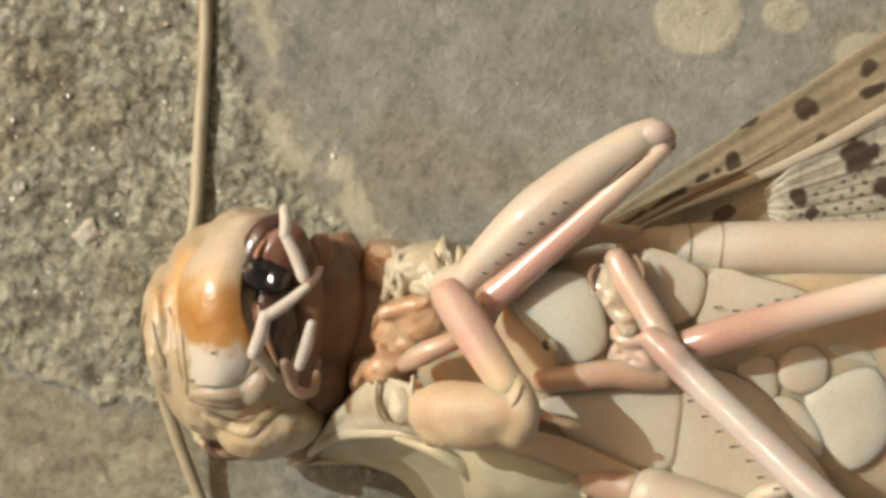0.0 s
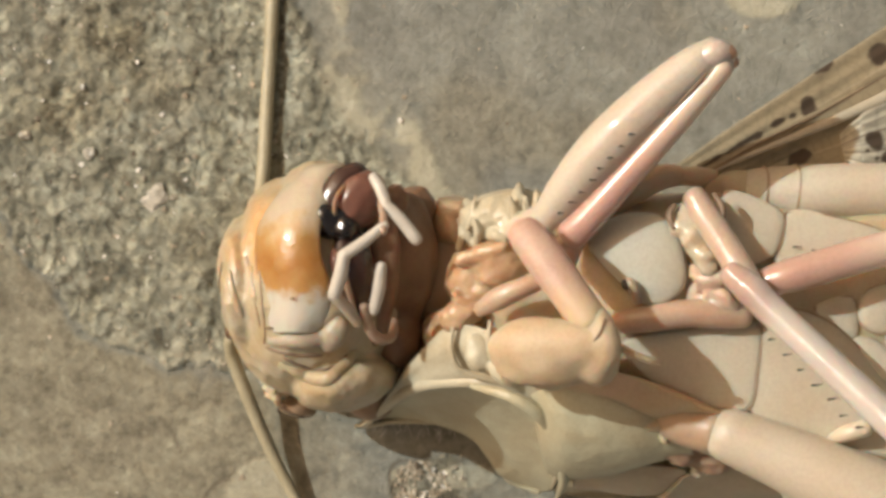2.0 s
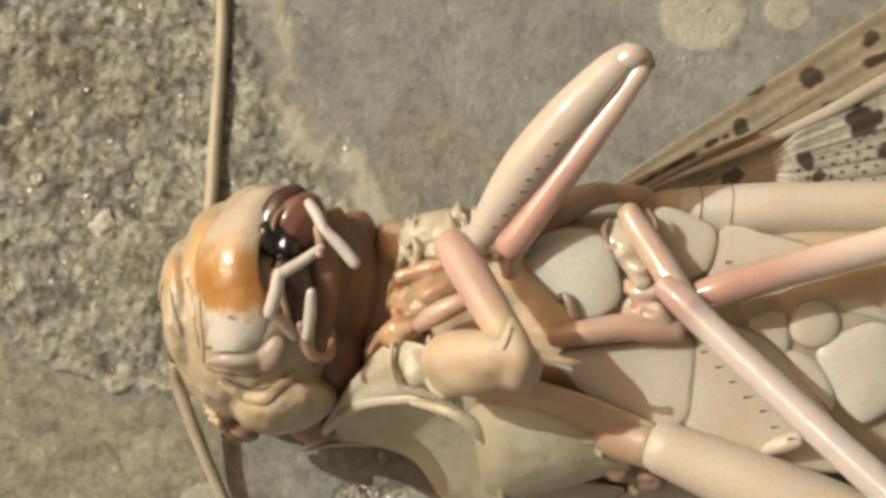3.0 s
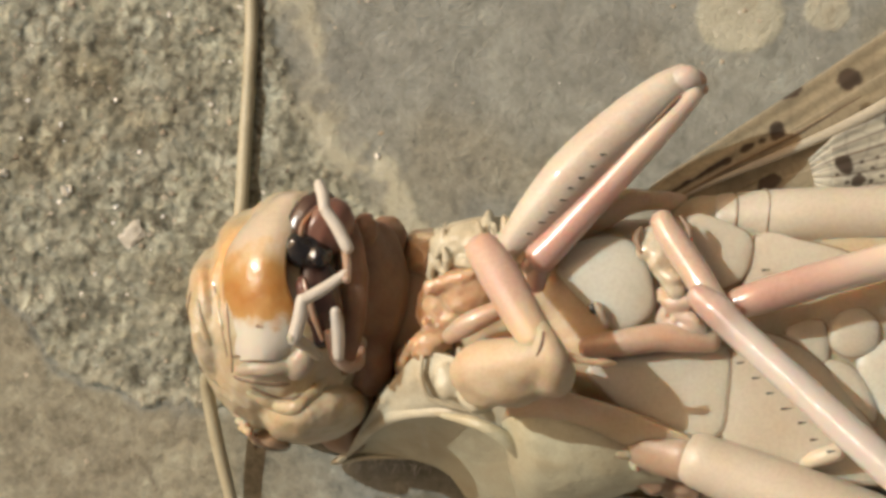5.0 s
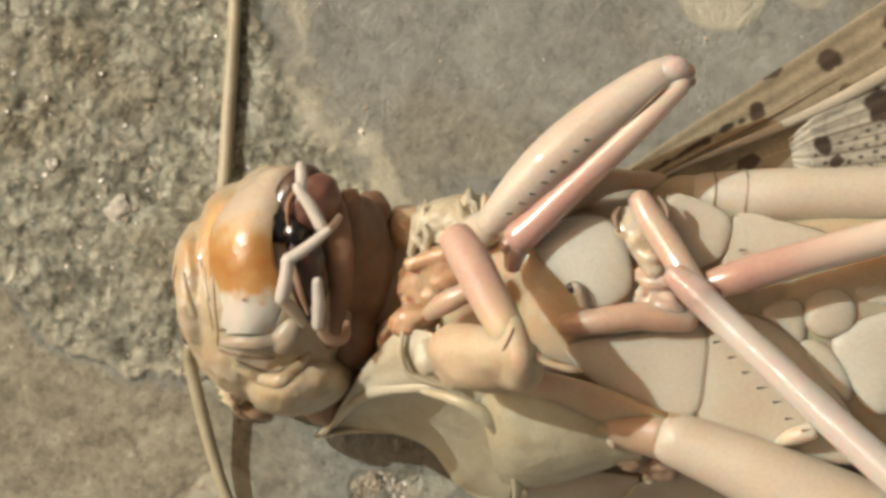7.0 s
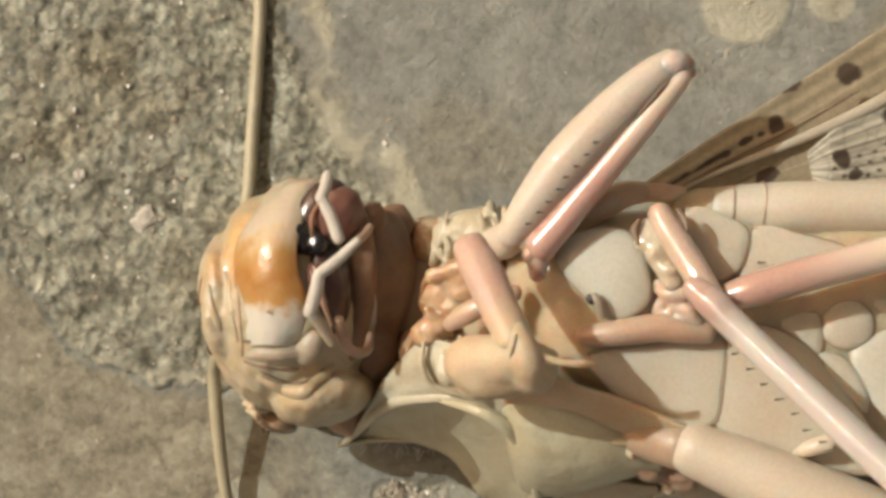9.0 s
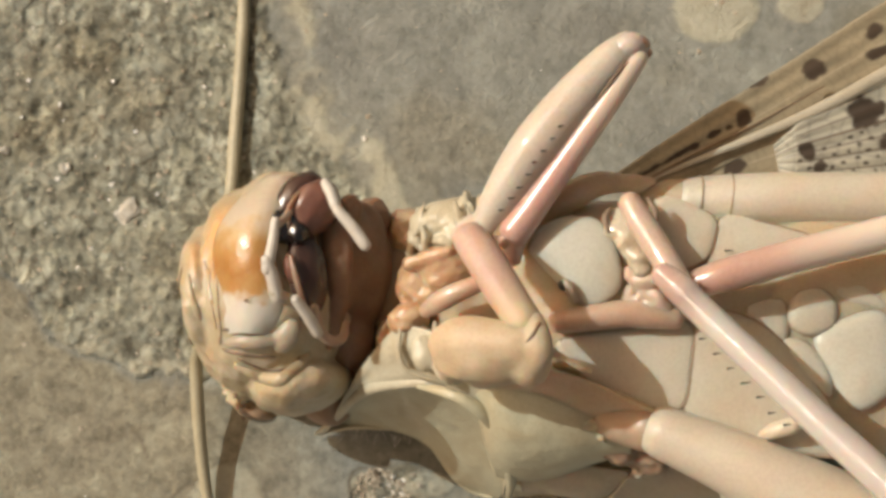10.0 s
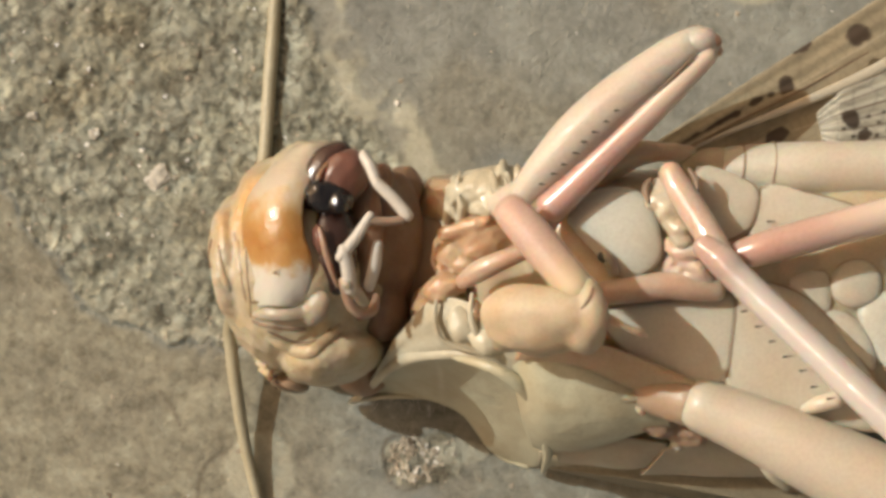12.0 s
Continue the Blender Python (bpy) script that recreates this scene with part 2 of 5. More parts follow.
def wing_material(name, base, vein, opacity, cells):
    """Thin leathery or glassy wing: veins, a net of cells and dark blotches, light comes through."""
    mat, nodes, links, bsdf = material(name)
    spots = nodes.new("ShaderNodeAttribute")
    spots.attribute_name = "blotch"
    veins = nodes.new("ShaderNodeAttribute")
    veins.attribute_name = "vein"
    tc = nodes.new("ShaderNodeTexCoord")
    vor = nodes.new("ShaderNodeTexVoronoi")
    vor.feature = "DISTANCE_TO_EDGE"
    vor.inputs["Scale"].default_value = cells
    links.new(tc.outputs["Object"], vor.inputs["Vector"])
    net = ramp(nodes, links, vor.outputs["Distance"], [(0.03, (1, 1, 1)), (0.10, (0, 0, 0))])
    n = noise_node(nodes, links, 800.0, 4.0)
    tone = ramp(nodes, links, n.outputs[0], [(0.35, base), (0.7, tuple(0.78 * c for c in base))])
    c1 = mix(nodes, links, veins.outputs["Fac"], tone.outputs[0], vein)
    half = nodes.new("ShaderNodeMath")
    half.operation = "MULTIPLY"
    half.inputs[1].default_value = 0.2
    links.new(net.outputs[0], half.inputs[0])
    c2 = mix(nodes, links, half.outputs[0], c1, tuple(0.35 * c for c in vein))
    c3 = mix(nodes, links, spots.outputs["Fac"], c2, (0.11, 0.078, 0.055))
    links.new(c3, bsdf.inputs["Base Color"])
    bsdf.inputs["Roughness"].default_value = 0.32
    tr = nodes.new("ShaderNodeBsdfTranslucent")
    links.new(c3, tr.inputs[0])
    clear = nodes.new("ShaderNodeBsdfTransparent")
    m1 = nodes.new("ShaderNodeMixShader")
    m1.inputs[0].default_value = 0.5
    links.new(bsdf.outputs[0], m1.inputs[1])
    links.new(tr.outputs[0], m1.inputs[2])
    dense = nodes.new("ShaderNodeMath")
    dense.operation = "MAXIMUM"
    dense.use_clamp = True
    links.new(spots.outputs["Fac"], dense.inputs[0])
    dense2 = nodes.new("ShaderNodeMath")
    dense2.operation = "MAXIMUM"
    links.new(veins.outputs["Fac"], dense2.inputs[0])
    dense2.inputs[1].default_value = opacity
    links.new(dense2.outputs[0], dense.inputs[1])
    m2 = nodes.new("ShaderNodeMixShader")
    links.new(dense.outputs[0], m2.inputs[0])
    links.new(clear.outputs[0], m2.inputs[1])
    links.new(m1.outputs[0], m2.inputs[2])
    links.new(m2.outputs[0], nodes["Material Output"].inputs[0])
    return mat


TEGMEN = wing_material("leathery_wing", (0.53, 0.46, 0.32), (0.60, 0.53, 0.39), 0.90, 2600.0)
MEMBRANE = wing_material("clear_wing", (0.76, 0.735, 0.62), (0.30, 0.25, 0.19), 0.92, 1500.0)


def ground_material():
    mat, nodes, links, bsdf = material("weathered_concrete")
    rough_attr = nodes.new("ShaderNodeAttribute")
    rough_attr.attribute_name = "coarse"
    tan_attr = nodes.new("ShaderNodeAttribute")
    tan_attr.attribute_name = "tan"
    brown_attr = nodes.new("ShaderNodeAttribute")
    brown_attr.attribute_name = "earthy"
    big = noise_node(nodes, links, 220.0, 5.0)
    mid = noise_node(nodes, links, 1100.0, 6.0, 0.65)
    fine = noise_node(nodes, links, 5200.0, 4.0, 0.7)
    patch = noise_node(nodes, links, 520.0, 4.0, 0.6)
    both = mix(nodes, links, 0.5, mid.outputs[0], patch.outputs[0])
    smooth = ramp(nodes, links, mid.outputs[0], [(0.30, (0.215, 0.20, 0.172)), (0.46, (0.275, 0.258, 0.224)), (0.58, (0.30, 0.282, 0.246)), (0.72, (0.355, 0.332, 0.29))])
    coarse = ramp(nodes, links, both, [(0.34, (0.185, 0.16, 0.12)), (0.45, (0.30, 0.27, 0.205)), (0.55, (0.395, 0.362, 0.285)), (0.68, (0.53, 0.495, 0.405))])
    earthy = ramp(nodes, links, mid.outputs[0], [(0.32, (0.175, 0.14, 0.095)), (0.46, (0.285, 0.238, 0.168)), (0.58, (0.335, 0.285, 0.205)), (0.74, (0.45, 0.395, 0.295))])
    tan = ramp(nodes, links, mid.outputs[0], [(0.3, (0.41, 0.35, 0.25)), (0.7, (0.56, 0.50, 0.39))])
    tc = nodes.new("ShaderNodeTexCoord")
    shift = nodes.new("ShaderNodeVectorMath")
    shift.operation = "MULTIPLY_ADD"
    links.new(fine.outputs["Color"], shift.inputs[0])
    shift.inputs[1].default_value = (0.0005, 0.0005, 0.0005)
    links.new(tc.outputs["Object"], shift.inputs[2])
    chips = []
    for scale in (850.0, 2100.0, 4300.0):
        cell = nodes.new("ShaderNodeTexVoronoi")
        cell.inputs["Scale"].default_value = scale
        links.new(shift.outputs[0], cell.inputs["Vector"])
        sep = nodes.new("ShaderNodeSeparateColor")
        links.new(cell.outputs["Color"], sep.inputs[0])
        chips.append(sep.outputs[0])
    chip_tone = mix(nodes, links, 0.28, mix(nodes, links, 0.55, chips[0], chips[1]), chips[2])
    chip = ramp(nodes, links, chip_tone, [(0.2, (0.52, 0.49, 0.45)), (0.42, (0.88, 0.88, 0.87)), (0.6, (1.0, 1.0, 1.0)), (0.85, (1.42, 1.42, 1.38))])
    grain_tone = ramp(nodes, links, mix(nodes, links, 0.5, chips[1], chips[2]), [(0.2, (0.74, 0.72, 0.69)), (0.5, (0.99, 0.99, 0.99)), (0.82, (1.24, 1.24, 1.22))])
    c = mix(nodes, links, brown_attr.outputs["Fac"], mix(nodes, links, 0.35, smooth.outputs[0], grain_tone.outputs[0], "MULTIPLY"), mix(nodes, links, 0.75, earthy.outputs[0], grain_tone.outputs[0], "MULTIPLY"))
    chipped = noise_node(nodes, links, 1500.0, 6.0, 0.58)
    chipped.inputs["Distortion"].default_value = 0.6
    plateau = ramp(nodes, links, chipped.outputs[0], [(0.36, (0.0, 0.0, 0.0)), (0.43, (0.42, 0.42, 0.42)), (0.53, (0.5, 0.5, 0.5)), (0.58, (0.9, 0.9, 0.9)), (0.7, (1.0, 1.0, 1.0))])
    # Pits and sides of the flakes have their shade put into this tone.
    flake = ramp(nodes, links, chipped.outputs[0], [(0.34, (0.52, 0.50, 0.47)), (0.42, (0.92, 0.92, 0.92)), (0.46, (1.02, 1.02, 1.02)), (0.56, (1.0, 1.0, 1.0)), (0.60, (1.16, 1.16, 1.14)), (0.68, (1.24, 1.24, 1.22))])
    drift = noise_node(nodes, links, 170.0, 3.0)
    shade = ramp(nodes, links, drift.outputs[0], [(0.36, (0.80, 0.72, 0.62)), (0.52, (1.02, 1.02, 1.02)), (0.7, (1.08, 1.08, 1.06))])
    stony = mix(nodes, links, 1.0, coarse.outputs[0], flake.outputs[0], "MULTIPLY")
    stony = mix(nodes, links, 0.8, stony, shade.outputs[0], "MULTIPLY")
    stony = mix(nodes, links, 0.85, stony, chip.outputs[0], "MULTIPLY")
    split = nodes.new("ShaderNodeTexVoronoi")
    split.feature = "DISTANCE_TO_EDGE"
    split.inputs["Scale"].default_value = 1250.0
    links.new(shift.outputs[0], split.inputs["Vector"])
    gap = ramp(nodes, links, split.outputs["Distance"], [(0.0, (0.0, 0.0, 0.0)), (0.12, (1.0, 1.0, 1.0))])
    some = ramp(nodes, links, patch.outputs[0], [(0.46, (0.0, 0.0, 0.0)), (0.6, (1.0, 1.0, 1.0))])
    # Gaps between chips are darkened in colour too, as crevice shade.
    crevice_shade = mix(nodes, links, gap.outputs[0], (0.52, 0.48, 0.44), (1.0, 1.0, 1.0))
    stony = mix(nodes, links, some.outputs[0], stony, mix(nodes, links, 0.9, stony, crevice_shade, "MULTIPLY"))
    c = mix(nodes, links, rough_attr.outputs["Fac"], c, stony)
    crack_attr = nodes.new("ShaderNodeAttribute")
    crack_attr.attribute_name = "crack"
    # Dark colour laid in the cracks for the shade inside them.
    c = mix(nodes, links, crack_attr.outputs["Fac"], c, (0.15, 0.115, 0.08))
    c = mix(nodes, links, tan_attr.outputs["Fac"], c, tan.outputs[0])
    wash = ramp(nodes, links, big.outputs[0], [(0.32, (0.70, 0.78, 0.80)), (0.5, (0.84, 0.95, 0.97)), (0.68, (0.94, 1.07, 1.09))])
    c = mix(nodes, links, 0.8, c, wash.outputs[0], "MULTIPLY")
    speck = ramp(nodes, links, fine.outputs[0], [(0.26, (0.62, 0.59, 0.56)), (0.36, (0.97, 0.97, 0.97)), (0.60, (1.0, 1.0, 1.0)), (0.74, (1.25, 1.23, 1.19))])
    c = mix(nodes, links, 0.75, c, speck.outputs[0], "MULTIPLY")
    links.new(c, bsdf.inputs["Base Color"])
    bsdf.inputs["Roughness"].default_value = 0.88
    gritty = noise_node(nodes, links, 2600.0, 6.0, 0.7)
    height = mix(nodes, links, 0.5, gritty.outputs[0], fine.outputs[0])
    flaky = mix(nodes, links, 0.15, mix(nodes, links, 0.5, mix(nodes, links, 0.7, height, plateau.outputs[0]), chip_tone), gap.outputs[0])
    grainy = mix(nodes, links, 0.55, height, chip_tone)
    pitted = ramp(nodes, links, gritty.outputs[0], [(0.27, (0.2, 0.2, 0.2)), (0.335, (0.5, 0.5, 0.5)), (0.7, (0.6, 0.6, 0.6))])
    slab = mix(nodes, links, brown_attr.outputs["Fac"], mix(nodes, links, 0.4, pitted.outputs[0], fine.outputs[0]), grainy)
    height = mix(nodes, links, rough_attr.outputs["Fac"], slab, flaky)
    bump(nodes, links, bsdf, height, 0.8, 0.00028)
    return mat


GROUND = ground_material()


def grain_material():
    mat, nodes, links, bsdf = material("sand_grain")
    geo = nodes.new("ShaderNodeNewGeometry")
    r = ramp(nodes, links, geo.outputs["Random Per Island"], [(0.0, (0.12, 0.09, 0.06)), (0.2, (0.30, 0.25, 0.18)), (0.6, (0.40, 0.345, 0.26)), (0.9, (0.42, 0.38, 0.30)), (1.0, (0.74, 0.72, 0.66))])
    links.new(r.outputs[0], bsdf.inputs["Base Color"])
    bsdf.inputs["Roughness"].default_value = 0.6
    bump(nodes, links, bsdf, noise_node(nodes, links, 6000.0, 3.0).outputs[0], 0.4, 0.00008)
    return mat


GRAIN = grain_material()


# ---- shape tools ----
def spline(points, steps):
    """Smooth line through points (tuples of any length)."""
    pts = [np.array(p, float) for p in points]
    pts = [2 * pts[0] - pts[1]] + pts + [2 * pts[-1] - pts[-2]]
    out = []
    for i in range(1, len(pts) - 2):
        a, b, c, d = pts[i - 1:i + 3]
        for k in range(steps):
            u = k / steps
            out.append(0.5 * (2 * b + (c - a) * u + (2 * a - 5 * b + 4 * c - d) * u ** 2 + (3 * b - a - 3 * c + d) * u ** 3))
    out.append(pts[-2])
    return np.array(out)


def tube(points, radii, sides=20, steps=8, flat=1.0, up=(0, 0, 1), cap=3):
    """A limb: round section swept along a smooth line, with rounded ends. flat: height of the section over its width."""
    line = spline([(*p, r) for p, r in zip(points, radii)], steps)
    centre, rad = line[:, :3], np.maximum(line[:, 3], 0.004)
    way = np.gradient(centre, axis=0)
    way /= np.linalg.norm(way, axis=1)[:, None]
    rings = []
    for side, i in ((-1, 0), (1, len(centre) - 1)):
        extra = []
        for k in range(1, cap + 1):
            a = k / cap * math.pi / 2
            extra.append((centre[i] + side * way[i] * rad[i] * math.sin(a) * 0.8, rad[i] * max(math.cos(a), 0.05), way[i]))
        if side < 0:
            rings += extra[::-1]
            rings += [(c, r, w) for c, r, w in zip(centre, rad, way)]
        else:
            rings += extra
    verts, faces = [], []
    upv = np.array(up, float)
    for c, r, w in rings:
        s = np.cross(w, upv)
        s /= max(np.linalg.norm(s), 1e-9)
        n = np.cross(s, w)
        for k in range(sides):
            a = 2 * math.pi * k / sides
            verts.append(c + s * r * math.cos(a) + n * r * flat * math.sin(a))
    for i in range(len(rings) - 1):
        for k in range(sides):
            a, b = i * sides + k, i * sides + (k + 1) % sides
            faces.append((a, b, b + sides, a + sides))
    faces.append(tuple(range(sides))[::-1])
    faces.append(tuple(len(verts) - sides + k for k in range(sides)))
    return verts, faces


def blob(centre, radii, turn=(0, 0, 0), rough=0.0, seed=0, seg=28, rings=18, power=1.0):
    """A rounded lump, slightly uneven."""
    m = Euler([radians(a) for a in turn]).to_matrix()
    verts, faces = [], []
    for i in range(rings + 1):
        th = math.pi * i / rings
        for k in range(seg):
            ph = 2 * math.pi * k / seg
            d = Vector((math.sin(th) * math.cos(ph), math.sin(th) * math.sin(ph), math.cos(th)))
            q = Vector([math.copysign(abs(c) ** power, c) for c in d])
            s = 1 + rough * noise.noise(d * 2.2 + Vector((seed * 3.7, seed, 0)))
            v = m @ Vector((q.x * radii[0], q.y * radii[1], q.z * radii[2])) * s
            verts.append(np.array(v) + np.array(centre))
    for i in range(rings):
        for k in range(seg):
            a, b = i * seg + k, i * seg + (k + 1) % seg
            faces.append((a, a + seg, b + seg, b))
    return verts, faces


def plate(outline, dome=0.25, thick=0.5, rings=7, round_=4):
    """A domed plate over a smooth closed outline, with a rounded edge."""
    loop = [np.array(p, float) for p in outline]
    n = len(loop)
    closed = spline([loop[-1], *loop, loop[0], loop[1]], round_)[round_:round_ * (n + 1)]
    mid = closed.mean(axis=0)
    verts, faces = [], []
    m = len(closed)
    levels = [(1.0, -thick), (1.0, -0.12)] + [(math.cos(a), math.sin(a) * dome) for a in np.linspace(0.12, math.pi / 2 * 0.96, rings)]
    for s, z in levels:
        for p in closed:
            q = mid + (p - mid) * s
            q[2] += z
            verts.append(q)
    for i in range(len(levels) - 1):
        for k in range(m):
            a, b = i * m + k, i * m + (k + 1) % m
            faces.append((a, b, b + m, a + m))
    faces.append(tuple((len(levels) - 1) * m + k for k in range(m)))
    return verts, faces


def sheet(edge_a, edge_b, across=24, steps=10, sag=0.0, waves=0.0, ripples=6, bow=(0, 0, 1)):
    """A surface between two smooth edges; sag bows it, waves folds it along its length. Returns verts, faces, and u, v of each vert."""
    a, b = spline(edge_a, steps), spline(edge_b, steps)
    k = min(len(a), len(b))
    a = a[np.linspace(0, len(a) - 1, k).astype(int)]
    b = b[np.linspace(0, len(b) - 1, k).astype(int)]
    verts, faces, uv = [], [], []
    bowv = np.array(bow, float)
    for i in range(k):
        for j in range(across + 1):
            v = j / across
            p = a[i] * (1 - v) + b[i] * v
            p = p + bowv * (sag * 4 * v * (1 - v) + waves * math.sin(v * ripples * 2 * math.pi))
            verts.append(p)
            uv.append((i / (k - 1), v))
    for i in range(k - 1):
        for j in range(across):
            q = i * (across + 1) + j
            faces.append((q, q + 1, q + across + 2, q + across + 1))
    return verts, faces, uv


def join(*pieces):
    verts, faces = [], []
    for v, f, *_ in pieces:
        base = len(verts)
        verts += list(v)
        faces += [tuple(i + base for i in q) for q in f]
    return verts, faces


CLOUDS = bpy.data.textures.new("wrinkles", "CLOUDS")
CLOUDS.noise_scale, CLOUDS.noise_depth = 0.75 * MM, 2
CRUMPLE = bpy.data.textures.new("crumples", "CLOUDS")
CRUMPLE.noise_scale, CRUMPLE.noise_depth = 0.55 * MM, 2


def part(name, shape, mat, parent=None, label="", fuse=0.0, soften=0, thick=0.0, wrinkle=0.0):
    """One mesh object from a shape in millimetres; fuse: voxel size that melts overlapping lumps into one skin."""
    verts, faces = shape[0], shape[1]
    me = bpy.data.meshes.new(name)
    me.from_pydata([tuple(float(c) * MM for c in v) for v in verts], [], [tuple(int(i) for i in f) for f in faces])
    bm = bmesh.new()
    bm.from_mesh(me)
    if not thick:
        bmesh.ops.recalc_face_normals(bm, faces=bm.faces)
    bm.to_mesh(me)
    bm.free()
    me.polygons.foreach_set("use_smooth", [True] * len(me.polygons))
    me.materials.append(mat)
    ob = new(name, me)
    if parent:
        ob.parent = parent
    if fuse:
        r = ob.modifiers.new("fuse", "REMESH")
        r.mode, r.voxel_size, r.use_smooth_shade = "VOXEL", fuse * MM, True
    if soften:
        s = ob.modifiers.new("soften", "SMOOTH")
        s.factor, s.iterations = 0.5, soften
    if wrinkle:
        d = ob.modifiers.new("wrinkle", "DISPLACE")
        d.texture, d.strength, d.mid_level, d.texture_coords = CRUMPLE if 0 < fuse <= 0.06 else CLOUDS, wrinkle * MM, 0.5, "LOCAL"
    if thick:
        s = ob.modifiers.new("thickness", "SOLIDIFY")
        s.thickness, s.offset = thick * MM, 0.0
    if label:
        tagged(ob, label)
    return ob


def on_skin(ob, points, lift=0.0):
    """Points (millimetres) let down onto the finished surface of ob."""
    bpy.context.view_layer.update()
    skin = ob.evaluated_get(bpy.context.evaluated_depsgraph_get())
    out = []
    for x, y, z in points:
        hit, place, _, _ = skin.ray_cast(Vector((x * MM, y * MM, 30 * MM)), Vector((0, 0, -1)))
        out.append((x, y, place.z / MM + lift if hit else z))
    return out


def attribute(ob, name, values):
    at = ob.data.attributes.new(name, "FLOAT", "POINT")
    at.data.foreach_set("value", np.asarray(values, np.float32))


# ---- ground ----
TABLE = np.random.RandomState(7).rand(256, 256)


def value_noise(x, y, seed=0):
    xi, yi = np.floor(x).astype(int), np.floor(y).astype(int)
    fx, fy = x - xi, y - yi
    fx, fy = fx * fx * (3 - 2 * fx), fy * fy * (3 - 2 * fy)
    g = lambda a, b: TABLE[(a + seed * 37) % 256, (b + seed * 91) % 256]
    return (g(xi, yi) * (1 - fx) + g(xi + 1, yi) * fx) * (1 - fy) + (g(xi, yi + 1) * (1 - fx) + g(xi + 1, yi + 1) * fx) * fy


def fbm(x, y, scale, octaves=4, gain=0.5, seed=0):
    total, amp, norm = np.zeros_like(x), 1.0, 0.0
    for o in range(octaves):
        total += amp * value_noise(x * scale * 2 ** o + 13.1 * o, y * scale * 2 ** o + 7.7 * o, seed + o)
        norm += amp
        amp *= gain
    return total / norm


def soft_step(x, lo, hi):
    u = np.clip((x - lo) / (hi - lo), 0, 1)
    return u * u * (3 - 2 * u)


# Border of the coarse patch: lower edge as y over x, right edge as x over y; width of the tan strip beside it.
LOWER = [(-22.70, 5.00, 0.00), (-18.56, 0.41, 0.00), (-17.53, -1.70, 0.00), (-16.29, -3.14, 0.00), (-14.95, -4.33, 0.00), (-13.62, -4.73, 0.00), (-12.59, -5.40, 0.00), (-10.33, -5.61, 0.00), (-4.18, -6.13, 0.00)]
RIGHT = [(-3.25, -0.61, 0.00), (-3.45, 0.72, 0.00), (-4.37, 1.85, 0.00), (-5.40, 3.08, 0.00), (-6.21, 4.32, 0.00), (-7.03, 5.96, 0.00), (-7.75, 7.61, 0.00), (-8.47, 10.49, 0.00)]
LX, LY = np.array([p[0] for p in LOWER]), np.array([p[1] for p in LOWER])
RX, RY = np.array([p[0] for p in RIGHT]), np.array([p[1] for p in RIGHT])
STAINS = [((9.32, 8.41, 0.00), 1.75, 1.45), ((12.47, 8.52, 0.00), 0.95, 0.75), ((15.27, 7.10, 0.00), 1.2, 0.8), ((-8.88, -10.22, 0.00), 1.4, 1.5), ((-1.45, -9.50, 0.00), 1.1, 0.5)]


CRUMB = (-3.19, -9.81, 0.00)


def ground_masks(x, y):
    wob = (fbm(x, y, 0.9, 4, 0.6, 3) - 0.5) * 1.5
    below = y - np.interp(x, LX, LY) + wob
    side = np.interp(y, RY, RX) - x + wob
    coarse = soft_step(below, -0.12, 0.12) * soft_step(side, -0.25, 0.25)
    crumb_c = (-2.88, -9.77, 0.00)
    crumb = soft_step(1.15 - np.hypot((x - crumb_c[0]) / 1.5, (y - crumb_c[1]) / 0.95) + wob * 0.35, 0.0, 0.2)
    strip = soft_step(side, -2.0, -1.5) * soft_step(-side, -0.5, 0.1) * soft_step(below, 0, 0.3) * soft_step(y + 3, 0, 1)
    tan = strip * soft_step(fbm(x, y, 0.7, 4, 0.6, 9), 0.38, 0.54) * 0.9
    for (sx, sy, _), rx, ry in STAINS:
        tan = np.maximum(tan, soft_step(1.0 - np.hypot((x - sx) / rx, (y - sy) / ry) + wob * 0.16, 0.0, 0.14) * 0.8)
    rim = soft_step(0.9 - np.abs(below), 0, 0.7) * soft_step(below, -0.05, 0.1) * coarse
    tan = np.maximum(tan, rim * 0.75 * soft_step(x, -16.5, -13) * soft_step(fbm(x, y, 1.1, 3, 0.6, 77), 0.36, 0.5))
    earthy = soft_step(-below, -0.1, 0.6) * soft_step(-3.0 - x, 0, 6) * 0.9
    earthy = np.maximum(earthy, 0.5 * soft_step(fbm(x, y, 0.16, 3, 0.5, 5), 0.52, 0.66))
    near = np.exp(-(np.maximum(np.hypot(x, y) - 30, 0) / 25) ** 2)
    return np.maximum(coarse, crumb * 0.9) * near, tan * near, earthy * near, below, side, crumb


def ground_height(x, y):
    coarse, tan, earthy, below, side, crumb = ground_masks(x, y)
    near = np.exp(-(np.maximum(np.hypot(x, y) - 60, 0) / 60) ** 2)
    lumps = (fbm(x, y, 0.8, 5, 0.58, 11) - 0.5) * 0.48 + (fbm(x, y, 4.2, 3, 0.6, 23) - 0.5) * 0.15
    pits = -0.10 * np.abs(fbm(x, y, 1.6, 4, 0.6, 17) - 0.5) * 4
    flat = (fbm(x, y, 0.5, 3, 0.5, 31) - 0.5) * 0.16 + (fbm(x, y, 5.0, 3, 0.6, 41) - 0.5) * 0.03
    edge = -0.11 * np.exp(-(below + 0.02) ** 2 / 0.006) * soft_step(-3 - x, 0, 2) + 0.10 * soft_step(below, -0.05, 0.10) * coarse
    return near * (flat * (1 - coarse) + coarse * (lumps + pits + 0.05) + tan * 0.05 + edge)


